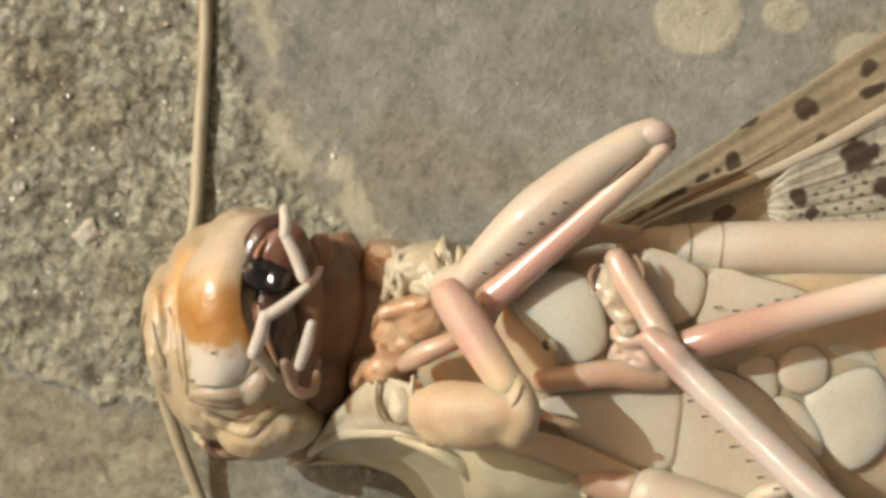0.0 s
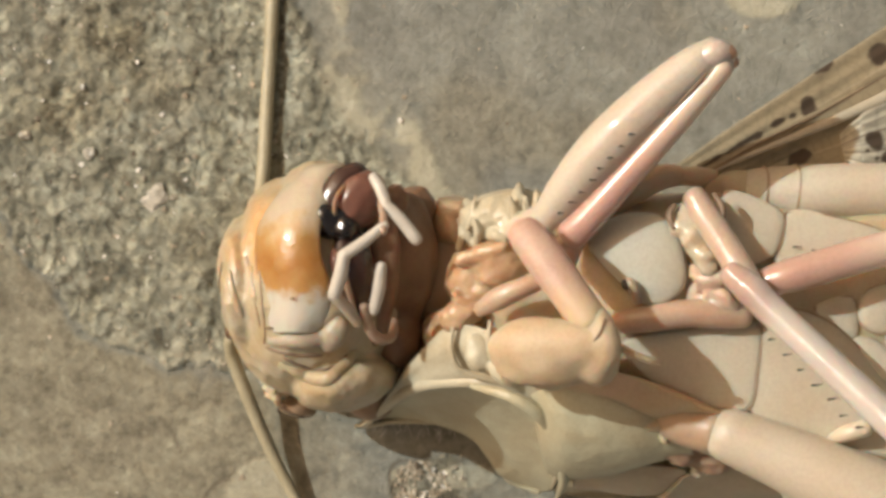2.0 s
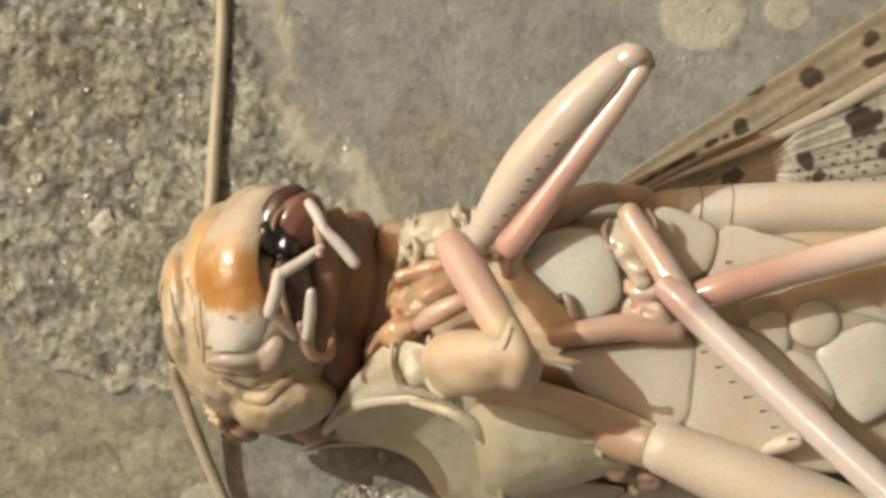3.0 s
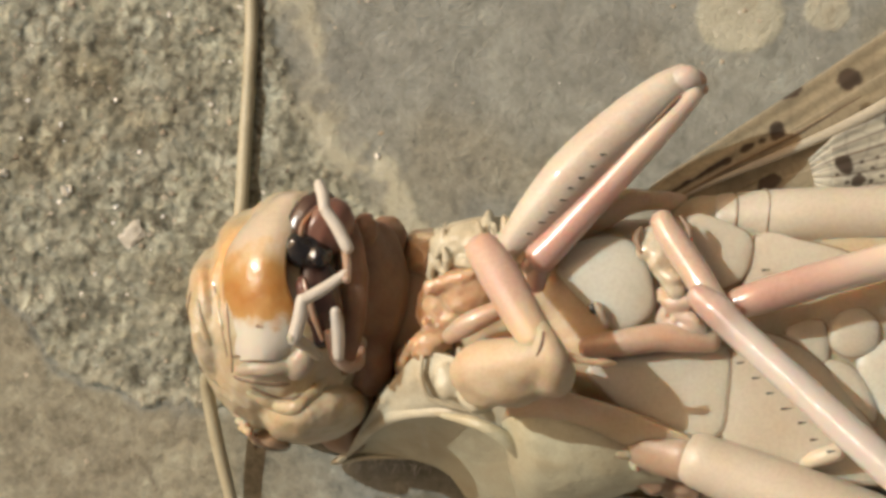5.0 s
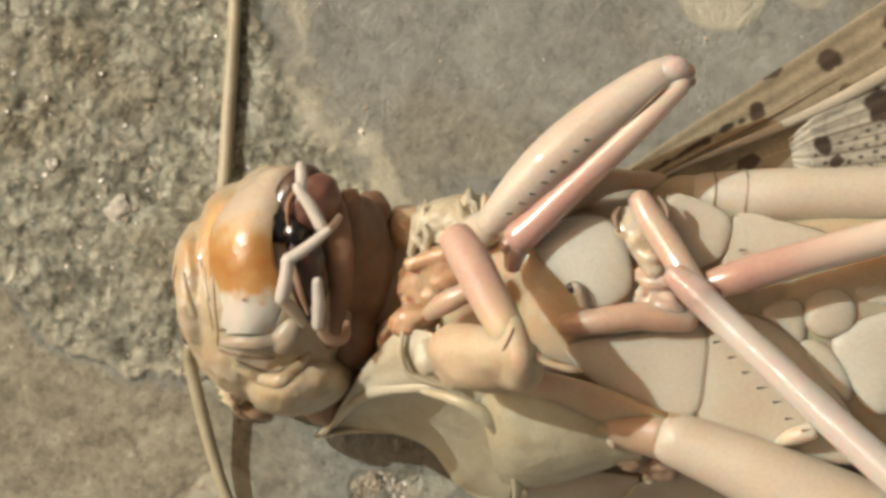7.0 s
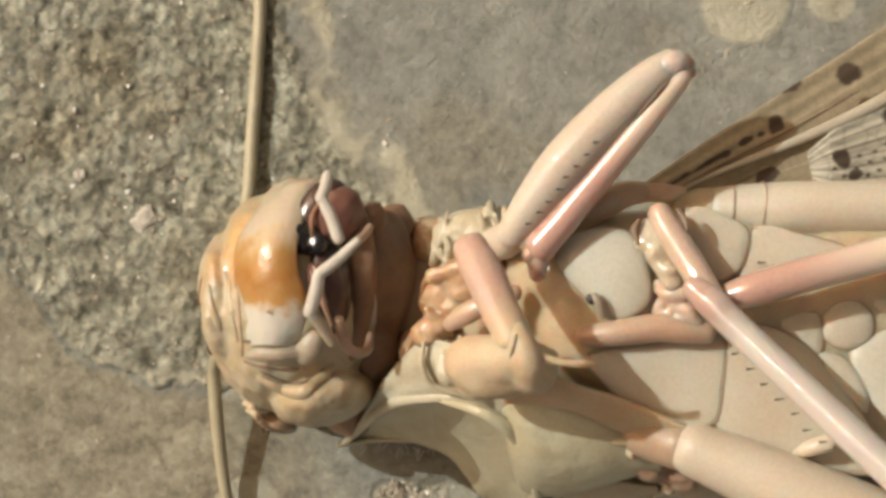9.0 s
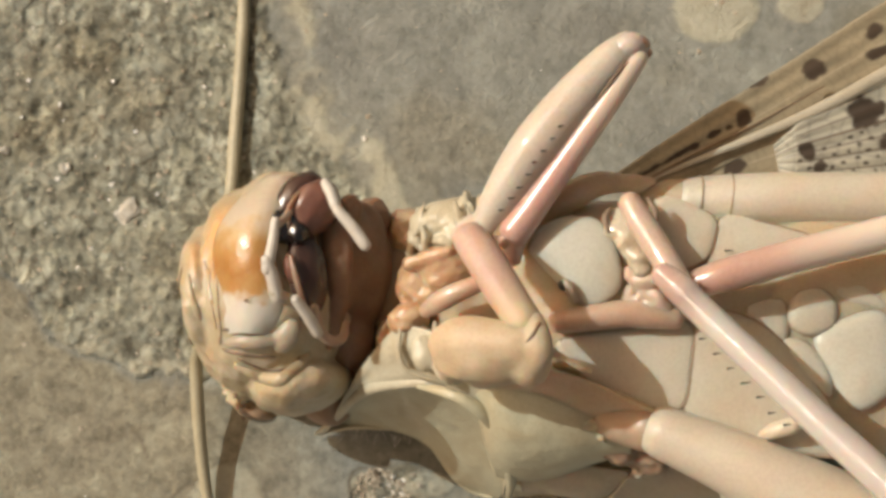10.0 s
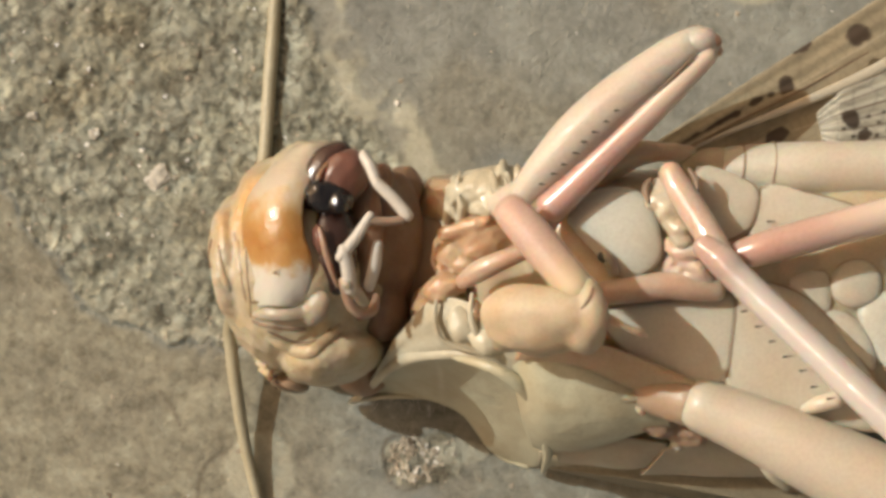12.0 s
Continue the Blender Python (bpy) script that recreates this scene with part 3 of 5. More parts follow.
def axis(half, step):
    inner = np.arange(-half, half + step / 2, step)
    grow = half + np.cumsum(step * 1.35 ** np.arange(1, 38))
    return np.concatenate([-grow[::-1], inner, grow])


gx, gy = np.meshgrid(axis(24.0, 0.105), axis(17.0, 0.105))
x, y = gx.ravel(), gy.ravel()
z = ground_height(x, y)
z -= 0.10
rows_n, cols_n = gx.shape
index = np.arange(rows_n * cols_n).reshape(rows_n, cols_n)
quads = np.stack([index[:-1, :-1], index[:-1, 1:], index[1:, 1:], index[1:, :-1]], -1).reshape(-1, 4)
me = bpy.data.meshes.new("ground")
me.from_pydata((np.stack([x, y, z], 1) * MM).tolist(), [], quads.tolist())
me.polygons.foreach_set("use_smooth", [True] * len(me.polygons))
me.materials.append(GROUND)
ground = tagged(new("ground", me), "weathered grey concrete ground with coarse gritty patch and tan stains", "ground", kind="structure")
masks = ground_masks(x, y)
attribute(ground, "coarse", masks[0])
attribute(ground, "tan", masks[1])
attribute(ground, "earthy", masks[2])
# Cracks get their shade as colour; only the patch edge is also grooved.
ring = np.hypot((x - CRUMB[0]) / 1.2, (y - CRUMB[1]) / 1.0) + (fbm(x, y, 1.2, 3, 0.6, 19) - 0.5) * 0.5
hollow = 0.85 * np.exp(-((ring - 1.0) / 0.07) ** 2) * soft_step(CRUMB[0] + 0.5 - x, 0, 0.5)
for crack in ([(-10.39, -9.51, 0.00), (-10.93, -10.03, 0.00), (-11.16, -10.64, 0.00), (-11.25, -11.57, 0.00)], [(-12.69, -7.35, 0.00), (-12.26, -7.80, 0.00), (-11.93, -8.59, 0.00)]):
    for ax, ay, _ in spline(crack, 12):
        hollow = np.maximum(hollow, 0.8 * np.exp(-((x - ax) ** 2 + (y - ay) ** 2) / 0.006))
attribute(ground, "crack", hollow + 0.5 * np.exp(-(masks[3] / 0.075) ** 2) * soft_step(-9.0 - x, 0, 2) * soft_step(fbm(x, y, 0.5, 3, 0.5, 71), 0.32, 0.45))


def grit():
    """Angular sand grains bedded in the coarse patch."""
    rs = np.random.RandomState(5)
    verts, faces = [], []
    base = [(1, 0, 0), (-1, 0, 0), (0, 1, 0), (0, -1, 0), (0, 0, 1), (0, 0, -1)]
    tri = [(0, 2, 4), (2, 1, 4), (1, 3, 4), (3, 0, 4), (2, 0, 5), (1, 2, 5), (3, 1, 5), (0, 3, 5)]
    px, py = rs.uniform(-23, 16, 15000), rs.uniform(-14, 14, 15000)
    c = ground_masks(px, py)[0]
    keep = rs.rand(15000) < np.where(c > 0.5, 0.22, 0.02)
    px, py = px[keep], py[keep]
    pz = ground_height(px, py) - 0.10
    size = 0.05 + 0.13 * rs.rand(len(px)) ** 3
    ang, far = rs.uniform(0, 2 * math.pi, 150), np.sqrt(rs.uniform(0.05, 1.0, 150)) * 0.85
    cx, cy = CRUMB[0] + 1.2 * far * np.cos(ang), CRUMB[1] + far * np.sin(ang)
    px, py, pz, size = np.append(px, cx), np.append(py, cy), np.append(pz, ground_height(cx, cy) - 0.10), np.append(size, rs.uniform(0.07, 0.19, 150))
    for a, b, h, r in zip(px, py, pz, size):
        m = Euler(rs.uniform(0, 6.28, 3)).to_matrix()
        n = len(verts)
        for q in base:
            s = r * rs.uniform(0.6, 1.25)
            v = m @ Vector(q) * s
            verts.append((a + v.x, b + v.y, h - r * 0.12 + v.z * 0.55))
        faces += [(i + n, j + n, k + n) for i, j, k in tri]
    ob = part("sand_grains", (verts, faces), GRAIN)
    ob.data.polygons.foreach_set("use_smooth", [False] * len(ob.data.polygons))
    return tagged(ob, "loose angular sand grains bedded in worn concrete", "sand", kind="stuff")


grit()


def quartz():
    """Glassy bright grains that glint in the sun."""
    mat, nodes, links, bsdf = material("quartz")
    geo = nodes.new("ShaderNodeNewGeometry")
    links.new(ramp(nodes, links, geo.outputs["Random Per Island"], [(0.0, (0.70, 0.68, 0.62)), (1.0, (0.86, 0.85, 0.82))]).outputs[0], bsdf.inputs["Base Color"])
    bsdf.inputs["Roughness"].default_value = 0.18
    bsdf.inputs["Coat Weight"].default_value = 0.6
    rs = np.random.RandomState(21)
    spots = [(-17.51, 2.86, 0.00), (-15.14, 2.21, 0.00), (-13.49, 5.56, 0.00), (-3.93, 3.40, 0.10), (-12.58, 3.62, 0.00), (-10.01, 5.36, 0.00), (-15.47, 4.66, 0.00), (-11.76, 1.26, 0.00), (-16.70, 5.59, 0.00)]
    px, py = rs.uniform(-20, -5, 160), rs.uniform(-5, 12, 160)
    keep = (ground_masks(px, py)[0] > 0.6) & (rs.rand(160) < 0.16)
    spots += [(a, b, 0.0) for a, b in zip(px[keep], py[keep])]
    pieces = []
    for k, (a, b, _) in enumerate(spots):
        r = rs.uniform(0.07, 0.11) if k < 9 else rs.uniform(0.04, 0.07)
        h = float(ground_height(np.array([a]), np.array([b]))[0]) - 0.10
        pieces.append(blob((a, b, h + r * 0.25), (r, r * rs.uniform(0.5, 1.0), r * 0.6), (rs.uniform(-25, 25), rs.uniform(-25, 25), rs.uniform(0, 180)), 0.5, k, 6, 4, 0.6))
    ob = part("quartz_grains", join(*pieces), mat)
    ob.data.polygons.foreach_set("use_smooth", [False] * len(ob.data.polygons))
    return tagged(ob, "bright glassy quartz grains bedded in worn concrete", "sand", kind="stuff")


quartz()


def stone_chip(c, size, turn, seed):
    v, f = blob((0, 0, 0), size, (0, 0, 0), 0.45, seed, 14, 8, 0.75)
    m = Euler((0, 0, radians(turn))).to_matrix()
    v = [np.array(m @ Vector(p)) + np.array(c) for p in v]
    ob = part("stone_chip", (v, f), CHIP)
    ob.data.polygons.foreach_set("use_smooth", [False] * len(ob.data.polygons))
    return tagged(ob, "pale flat chip of stone bedded in crumbled concrete", "stone", "stone chips")


def chip_material():
    mat, nodes, links, bsdf = material("pale_stone")
    n = noise_node(nodes, links, 2500.0, 5.0, 0.65)
    rr = ramp(nodes, links, n.outputs[0], [(0.3, (0.32, 0.29, 0.24)), (0.5, (0.47, 0.44, 0.37)), (0.75, (0.60, 0.57, 0.50))])
    links.new(rr.outputs[0], bsdf.inputs["Base Color"])
    bsdf.inputs["Roughness"].default_value = 0.8
    bump(nodes, links, bsdf, n.outputs[0], 0.6, 0.0002)
    return mat


CHIP = chip_material()
for c, size, turn, seed in (((-12.84, 0.63, -0.02), (0.5, 0.4, 0.12), 40, 6), ((-15.23, 2.24, 0.05), (0.22, 0.2, 0.18), 10, 7), ((-17.58, 2.90, 0.05), (0.2, 0.16, 0.15), 0, 8)):
    stone_chip(c, size, turn, seed)

# ---- locust ----
locust = new("locust")
tagged(locust, "pale pink and cream desert locust lying on its back", "insect")


def build_head():
    head = part("head", join(
        blob((-6.52, -2.69, 4.70), (3.05, 3.75, 4.1), (0, 0, -8), 0.05, 1),
        blob((-8.44, -2.80, 4.60), (1.15, 2.6, 3.2), (0, -8, 8), 0.06, 2),
        blob((-8.90, -3.58, 4.60), (0.4, 1.0, 1.6), (0, -20, 15), 0.1, 53),
        blob((-5.60, -5.77, 5.40), (1.75, 1.0, 2.6), (0, 0, 10), 0.05, 3),
        blob((-6.27, -0.12, 5.40), (1.7, 1.6, 2.8), (0, 0, 0), 0.05, 4),
        blob((-7.45, -0.95, 5.0), (1.6, 1.9, 2.9), (0, 0, 0), 0.04, 59),
        blob((-7.85, -5.45, 1.70), (0.95, 0.95, 1.5), (0, 0, 0), 0.05, 60),
        blob((-6.20, -5.30, 2.60), (1.9, 1.6, 2.4), (0, 0, 10), 0.05, 57),
        tube([(-8.39, -0.65, 7.00), (-8.50, -1.80, 7.30), (-8.14, -3.10, 7.40), (-7.72, -4.11, 7.20)], (0.15, 0.24, 0.26, 0.15)),
        tube([(-9.34, -1.28, 5.20), (-9.47, -2.45, 5.30), (-9.31, -3.60, 5.10)], (0.12, 0.2, 0.12)),
        tube([(-8.94, -2.11, 6.20), (-8.73, -3.07, 6.40), (-8.35, -4.10, 6.30)], (0.1, 0.18, 0.12)),
        tube([(-7.85, -0.73, 7.90), (-8.09, -1.84, 8.00)], (0.2, 0.16)),
    ), HEAD, locust, "cream and ochre head capsule with wrinkled face", fuse=0.085, soften=8, wrinkle=0.16)
    part("labrum", sheet([(-6.66, 1.03, 6.80), (-7.40, 0.21, 7.40), (-8.01, -0.82, 7.85), (-8.09, -1.84, 8.00), (-7.99, -2.85, 7.95), (-7.89, -3.67, 7.90), (-7.66, -4.11, 7.90)], [(-5.64, 1.14, 7.10), (-5.97, -0.12, 8.40), (-6.17, -0.97, 8.75), (-6.11, -1.88, 8.85), (-5.87, -2.69, 8.75), (-5.97, -3.60, 8.50), (-6.29, -4.10, 8.20)], 24, 8, sag=0.5),
         LABRUM, head, "white upper lip stained orange across the middle", thick=0.3)
    # Thin sutures round the lip, the jaw's base bar with its knob, and the folded cheek below.
    for line, wide in (([(-8.08, -1.72, 7.50), (-8.03, -2.53, 7.50), (-7.96, -3.46, 7.50), (-7.92, -4.09, 7.50), (-7.97, -4.51, 7.50)], 0.04), ([(-7.92, -4.03, 7.50), (-7.48, -3.99, 7.50), (-6.98, -3.82, 7.50), (-6.43, -3.51, 7.50)], 0.05), ([(-7.93, -4.62, 7.50), (-7.47, -4.76, 7.50), (-6.88, -4.85, 7.50), (-6.13, -4.88, 7.50)], 0.06), ([(-7.38, -4.94, 7.50), (-6.97, -5.14, 7.50), (-6.51, -5.31, 7.50), (-6.05, -5.32, 7.50), (-5.63, -5.17, 7.50), (-5.39, -4.86, 7.50)], 0.055), ([(-8.58, -1.72, 7.50), (-8.38, -2.54, 7.50), (-8.17, -3.46, 7.50), (-8.07, -4.01, 7.50)], 0.035), ([(-9.38, -1.92, 6.00), (-9.48, -2.49, 6.00), (-9.50, -2.86, 6.00)], 0.045)):
        fine = [tuple(q) for q in spline(line, 4)]
        part("face_groove", tube(on_skin(head, fine, 0.01), [0.02] + [wide] * (len(fine) - 2) + [0.02], sides=8, steps=2), SEAM if wide > 0.04 else RING, head)
    for line, wide in (([(-8.41, -1.97, 7.00), (-8.31, -2.62, 7.00), (-8.18, -3.27, 7.00)], 0.13), ([(-9.11, -2.11, 6.00), (-8.97, -2.86, 6.00), (-8.65, -3.71, 6.00)], 0.14)):
        fine = [tuple(q) for q in spline(line, 4)]
        part("face_ridge", tube(on_skin(head, fine, -0.06), [0.04] + [wide] * (len(fine) - 2) + [0.04], sides=10, steps=2), HEAD, head)
    bar = on_skin(head, [(-7.73, -4.42, 7.50), (-7.25, -4.39, 7.50), (-6.70, -4.39, 7.50), (-6.19, -4.32, 7.50)], -0.02)
    knob = on_skin(head, [(-5.93, -4.52, 7.50), (-5.76, -4.24, 7.50), (-5.56, -3.91, 7.50)], 0.06)
    part("cheek_plate", join(tube(bar, (0.16, 0.25, 0.27, 0.27), flat=0.75), tube(knob, (0.32, 0.42, 0.34), flat=0.75)), GREY, head, "grey-white mandible base", fuse=0.06, soften=6)
    fold = on_skin(head, [(-7.47, -5.15, 7.50), (-7.06, -5.36, 7.50), (-6.63, -5.54, 7.50), (-6.23, -5.61, 7.50), (-5.84, -5.56, 7.50), (-5.48, -5.24, 7.50), (-5.15, -4.80, 7.50)], -0.02)
    part("cheek_fold", tube(fold, (0.08, 0.17, 0.22, 0.24, 0.24, 0.22, 0.12)), HEAD, head, "folded cream cheek")
    # Back of the cream cheek, with its shaded side put into the colour.
    part("cheek_back", join(blob((-4.85, -5.05, 3.7), (0.95, 1.35, 2.3), (0, 12, 8), 0.05, 55), blob((-4.9, -5.9, 2.4), (1.2, 1.4, 2.0), (0, 0, 0), 0.05, 56)), CHEEK_SHADE, head, "back of the cheek, its shade put into the red-brown", fuse=0.09, soften=8)
    part("compound_eye", blob((-7.44, -6.76, 3.00), (0.75, 0.36, 0.9), (0, 0, -18), 0.02, 6), EYE, head, "brown striped compound eye")
    for a, b, c in (((-8.53, -5.85, 3.60), (-8.18, -5.93, 4.20), (-8.11, -6.17, 4.00)), ((-8.45, -6.08, 3.60), (-8.10, -6.16, 4.20), (-8.03, -6.40, 4.00)), ((-8.35, -6.32, 3.60), (-8.00, -6.39, 4.20), (-7.93, -6.63, 4.00))):
        part("eyelid_fold", tube([a, b, c], (0.09, 0.15, 0.09)), CREAM, head)
    part("lip_pore", blob((-6.97, -3.10, 9.07), (0.08, 0.05, 0.05)), RING, head)
    part("ocellus", blob((-9.68, -4.18, 3.00), (0.2, 0.28, 0.3)), EYE, head, "small brown simple eye")
    # No opening is cut: dark lumps on the head stand in for the mouth's shade.
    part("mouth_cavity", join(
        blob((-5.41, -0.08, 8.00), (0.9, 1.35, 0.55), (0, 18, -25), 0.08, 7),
        blob((-5.22, -2.38, 8.10), (0.8, 1.5, 0.55), (0, 18, 0), 0.08, 8)), DARK, head, "dark lump painted as the shaded inside of the mouth", fuse=0.08, soften=4)
    part("mandible", join(blob((-5.61, -2.05, 8.60), (0.22, 0.5, 0.3), (0, 0, 10), 0.1, 10)), BROWN, head)
    part("galea", blob((-4.85, -0.02, 8.25), (0.78, 0.95, 0.5), (0, 22, -35), 0.10, 11), BROWN, head, "dark brown lobe of the jaw")
    part("jaw_rim", tube([(-5.65, -0.79, 8.75), (-5.66, -0.15, 8.75), (-5.38, 0.36, 8.60), (-4.89, 0.70, 8.20)], (0.05, 0.09, 0.09, 0.05), sides=8), LIP, head)
    part("maxilla", join(blob((-3.56, -0.44, 4.85), (0.8, 1.2, 0.9), (0, 38, -30), 0.12, 12), blob((-3.93, -0.08, 6.45), (0.5, 0.7, 0.5), (0, 0, -10), 0.2, 19)), LIP, head, "reddish brown jaw lobe", fuse=0.07, soften=4, wrinkle=0.15)
    part("labium", join(blob((-3.68, -1.88, 5.65), (1.25, 2.3, 0.95), (0, 36, -4), 0.10, 14), blob((-3.94, -4.34, 5.55), (0.9, 1.0, 0.9), (0, 36, 0), 0.12, 75), blob((-4.06, -2.50, 6.55), (0.5, 1.0, 0.4), (0, 30, 0), 0.1, 77), tube([(-4.75, 0.83, 6.95), (-4.35, -0.28, 7.35), (-4.21, -1.53, 7.45), (-4.25, -2.94, 7.35), (-4.55, -4.35, 6.95)], (0.3, 0.5, 0.55, 0.5, 0.4), flat=0.6), blob((-3.81, -1.46, 6.25), (0.9, 1.7, 0.6), (0, 30, 0), 0.1, 78)), LIP, head, "reddish brown lower lip", fuse=0.08, soften=32, wrinkle=0.1)
    part("lip_ridge", tube([(-5.57, -1.68, 8.90), (-5.42, -2.24, 8.95), (-5.25, -2.86, 8.80), (-5.05, -3.52, 8.40)], (0.06, 0.10, 0.10, 0.06), sides=12), PALP_ROOT, head, "pale ridge inside the mouth")
    part("palp_base", tube([(-4.74, -3.35, 9.40), (-4.67, -3.75, 9.10), (-4.50, -4.19, 8.80), (-4.19, -4.38, 8.50), (-3.92, -4.24, 8.20), (-3.87, -3.81, 7.80)], (0.15, 0.17, 0.17, 0.17, 0.16, 0.12)), PALP_ROOT, head)
    part("antenna", tube([(-8.98, 0.14, 0.90), (-8.85, 1.60, 0.32), (-8.74, 3.93, 0.19), (-8.60, 6.29, 0.16), (-8.52, 8.45, 0.16), (-8.62, 10.62, 0.16), (-9.02, 14.11, 0.16)],
                         (0.22, 0.26, 0.26, 0.255, 0.25, 0.24, 0.2), sides=14), STRAW, head, "straw-coloured thread-like feeler")
    feeler = part("antenna", tube([(-9.72, -4.50, 2.00), (-9.85, -5.16, 1.50), (-9.71, -7.01, 1.00), (-9.44, -9.08, 0.55), (-8.99, -11.15, 0.28), (-8.38, -14.15, 0.22)],
                         (0.20, 0.24, 0.24, 0.22, 0.20, 0.16), sides=14), STRAW, head, "straw-coloured thread-like feeler")
    return head, feeler


head, feeler = build_head()


def build_body():
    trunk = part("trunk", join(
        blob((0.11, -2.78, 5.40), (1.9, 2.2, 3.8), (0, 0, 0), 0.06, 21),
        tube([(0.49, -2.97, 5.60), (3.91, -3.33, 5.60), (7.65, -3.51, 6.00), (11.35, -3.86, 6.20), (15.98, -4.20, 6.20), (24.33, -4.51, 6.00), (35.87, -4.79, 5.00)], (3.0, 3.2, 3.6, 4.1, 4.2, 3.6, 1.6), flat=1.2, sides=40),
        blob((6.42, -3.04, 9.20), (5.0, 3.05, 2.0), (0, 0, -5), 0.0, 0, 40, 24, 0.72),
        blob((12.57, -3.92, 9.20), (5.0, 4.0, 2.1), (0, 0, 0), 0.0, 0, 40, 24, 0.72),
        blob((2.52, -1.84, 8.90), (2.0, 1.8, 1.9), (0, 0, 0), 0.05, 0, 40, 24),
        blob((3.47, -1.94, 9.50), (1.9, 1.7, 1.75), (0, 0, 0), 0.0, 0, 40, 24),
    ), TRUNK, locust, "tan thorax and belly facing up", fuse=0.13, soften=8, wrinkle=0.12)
    rs = random.Random(12)
    lumps = [blob((-1.95, -0.72, 3.40), (1.2, 1.1, 2.2), (0, 0, 0), 0.1, 22), blob((-1.14, -2.59, 7.40), (1.1, 1.2, 1.5), (0, 0, 20), 0.14, 23),
             blob((-0.45, -2.02, 8.60), (1.1, 0.9, 0.9), (0, 0, 10), 0.14, 24), blob((-2.00, -4.32, 5.20), (1.1, 1.0, 2.4), (0, 0, 0), 0.1, 25),
             tube([(-1.79, -1.95, 8.90), (-0.87, -1.70, 9.30), (-0.42, -1.54, 9.50)], (0.22, 0.26, 0.2)),
             blob((-1.79, -3.65, 8.60), (0.7, 0.5, 0.5), (0, 0, 20), 0.2, 26), blob((-0.77, -4.37, 9.20), (0.25, 0.4, 0.5), (0, 0, 0), 0.1, 28)]
    for k in range(16):
        r_ = rs.uniform(0.12, 0.24)
        lumps.append(blob((rs.uniform(-2.3, -0.9), rs.uniform(-4.0, -1.9), rs.uniform(8.0, 8.6)), (r_ * rs.uniform(1, 1.8), r_, r_), (0, 0, rs.uniform(0, 180)), 0.1, k, 14, 9))
    part("neck_membrane", join(*lumps), FLESH, locust, "glossy orange-brown neck skin", fuse=0.06, soften=6, wrinkle=0.14)
    # Fills the neck; its brown includes the shadow that the head throws.
    part("neck_saddle", join(tube([(-4.4, -2.6, 4.1), (-3.1, -2.7, 4.1), (-1.9, -2.6, 4.0), (-0.6, -2.5, 4.2)], (2.2, 2.3, 2.4, 2.4), sides=32, flat=0.6), blob((-2.6, -4.8, 3.6), (1.6, 0.9, 1.7), (0, 0, 0), 0.06, 58)), NECK_SHADE, locust, "smooth skin between head and chest, head's shadow put into its brown", fuse=0.1, soften=10)
    folds = []
    for a, b, w in (((-1.07, 0.00, 7.40), (-0.68, -1.14, 9.00), 0.24), ((-0.49, 0.04, 8.00), (-0.25, -1.07, 9.30), 0.28), ((0.07, 0.35, 8.60), (-0.07, -0.58, 9.80), 0.17), ((-1.54, -0.02, 6.60), (-1.15, -0.99, 8.20), 0.24), ((0.47, -0.67, 9.80), (0.03, -0.85, 9.90), 0.25),
                    ((-1.75, -0.60, 6.80), (-1.28, -1.43, 8.40), 0.2), ((-1.09, -1.20, 8.60), (-0.43, -1.34, 9.30), 0.17), ((-0.75, -0.35, 8.20), (-0.54, -0.78, 9.00), 0.3)):
        folds.append(tube([a, tuple((p + q) / 2 + d for p, q, d in zip(a, b, (0.05, 0.05, 0.25))), b], (w * 0.7, w, w * 0.8)))
    root_line = spline([(-1.67, -0.98, 8.00), (-0.90, -0.86, 8.90), (-0.16, -0.74, 9.60), (0.74, -0.56, 10.60)], 8)
    for k in range(26):
        c = root_line[rs.randrange(len(root_line))] + np.array([rs.uniform(-0.4, 0.4), rs.uniform(-0.35, 0.6), rs.uniform(-0.3, 0.25)])
        d = np.array([rs.uniform(-0.15, 0.15), rs.uniform(0.3, 0.6), rs.uniform(-0.05, 0.2)])
        w = rs.uniform(0.09, 0.16)
        folds.append(tube([c - d, c + np.array([0.04, 0, 0.08]), c + d], (w, w, w * 0.5), sides=10, steps=3))
    folds.append(blob((-0.39, -0.51, 8.00), (1.4, 0.8, 1.3), (0, 0, 10), 0.1, 29))
    part("neck_fold", join(*folds), IVORY, locust, "pale crumpled neck fold", fuse=0.055, soften=3, wrinkle=0.12)
    skin = part("neck_skin", sheet([(-5.03, -7.47, 2.20), (-4.29, -6.88, 3.70), (-3.51, -6.25, 5.40), (-2.49, -5.82, 7.10), (-0.92, -5.79, 8.10), (0.61, -6.54, 8.00), (1.31, -7.84, 6.40)], [(-3.78, -5.84, 5.60), (-3.30, -5.10, 6.80), (-2.65, -4.42, 7.80), (-1.98, -3.96, 8.70), (-0.91, -4.13, 9.20), (0.32, -5.05, 10.10), (1.69, -5.75, 10.40)], 30, 10, sag=0.3, waves=0.03, ripples=2), IVORY, locust, "pale pleated skin behind the head", thick=0.12)
    part("neck_lobe", join(blob((-1.23, -4.80, 9.00), (0.42, 0.62, 0.35), (0, 0, 15), 0.12, 81), blob((-0.38, -5.33, 9.20), (0.55, 0.5, 0.4), (0, 0, -20), 0.12, 82), blob((0.77, -5.70, 8.90), (0.9, 0.4, 0.45), (0, 0, -30), 0.1, 83)), IVORY, skin, "rounded cream fold", fuse=0.07, soften=8, wrinkle=0.14)
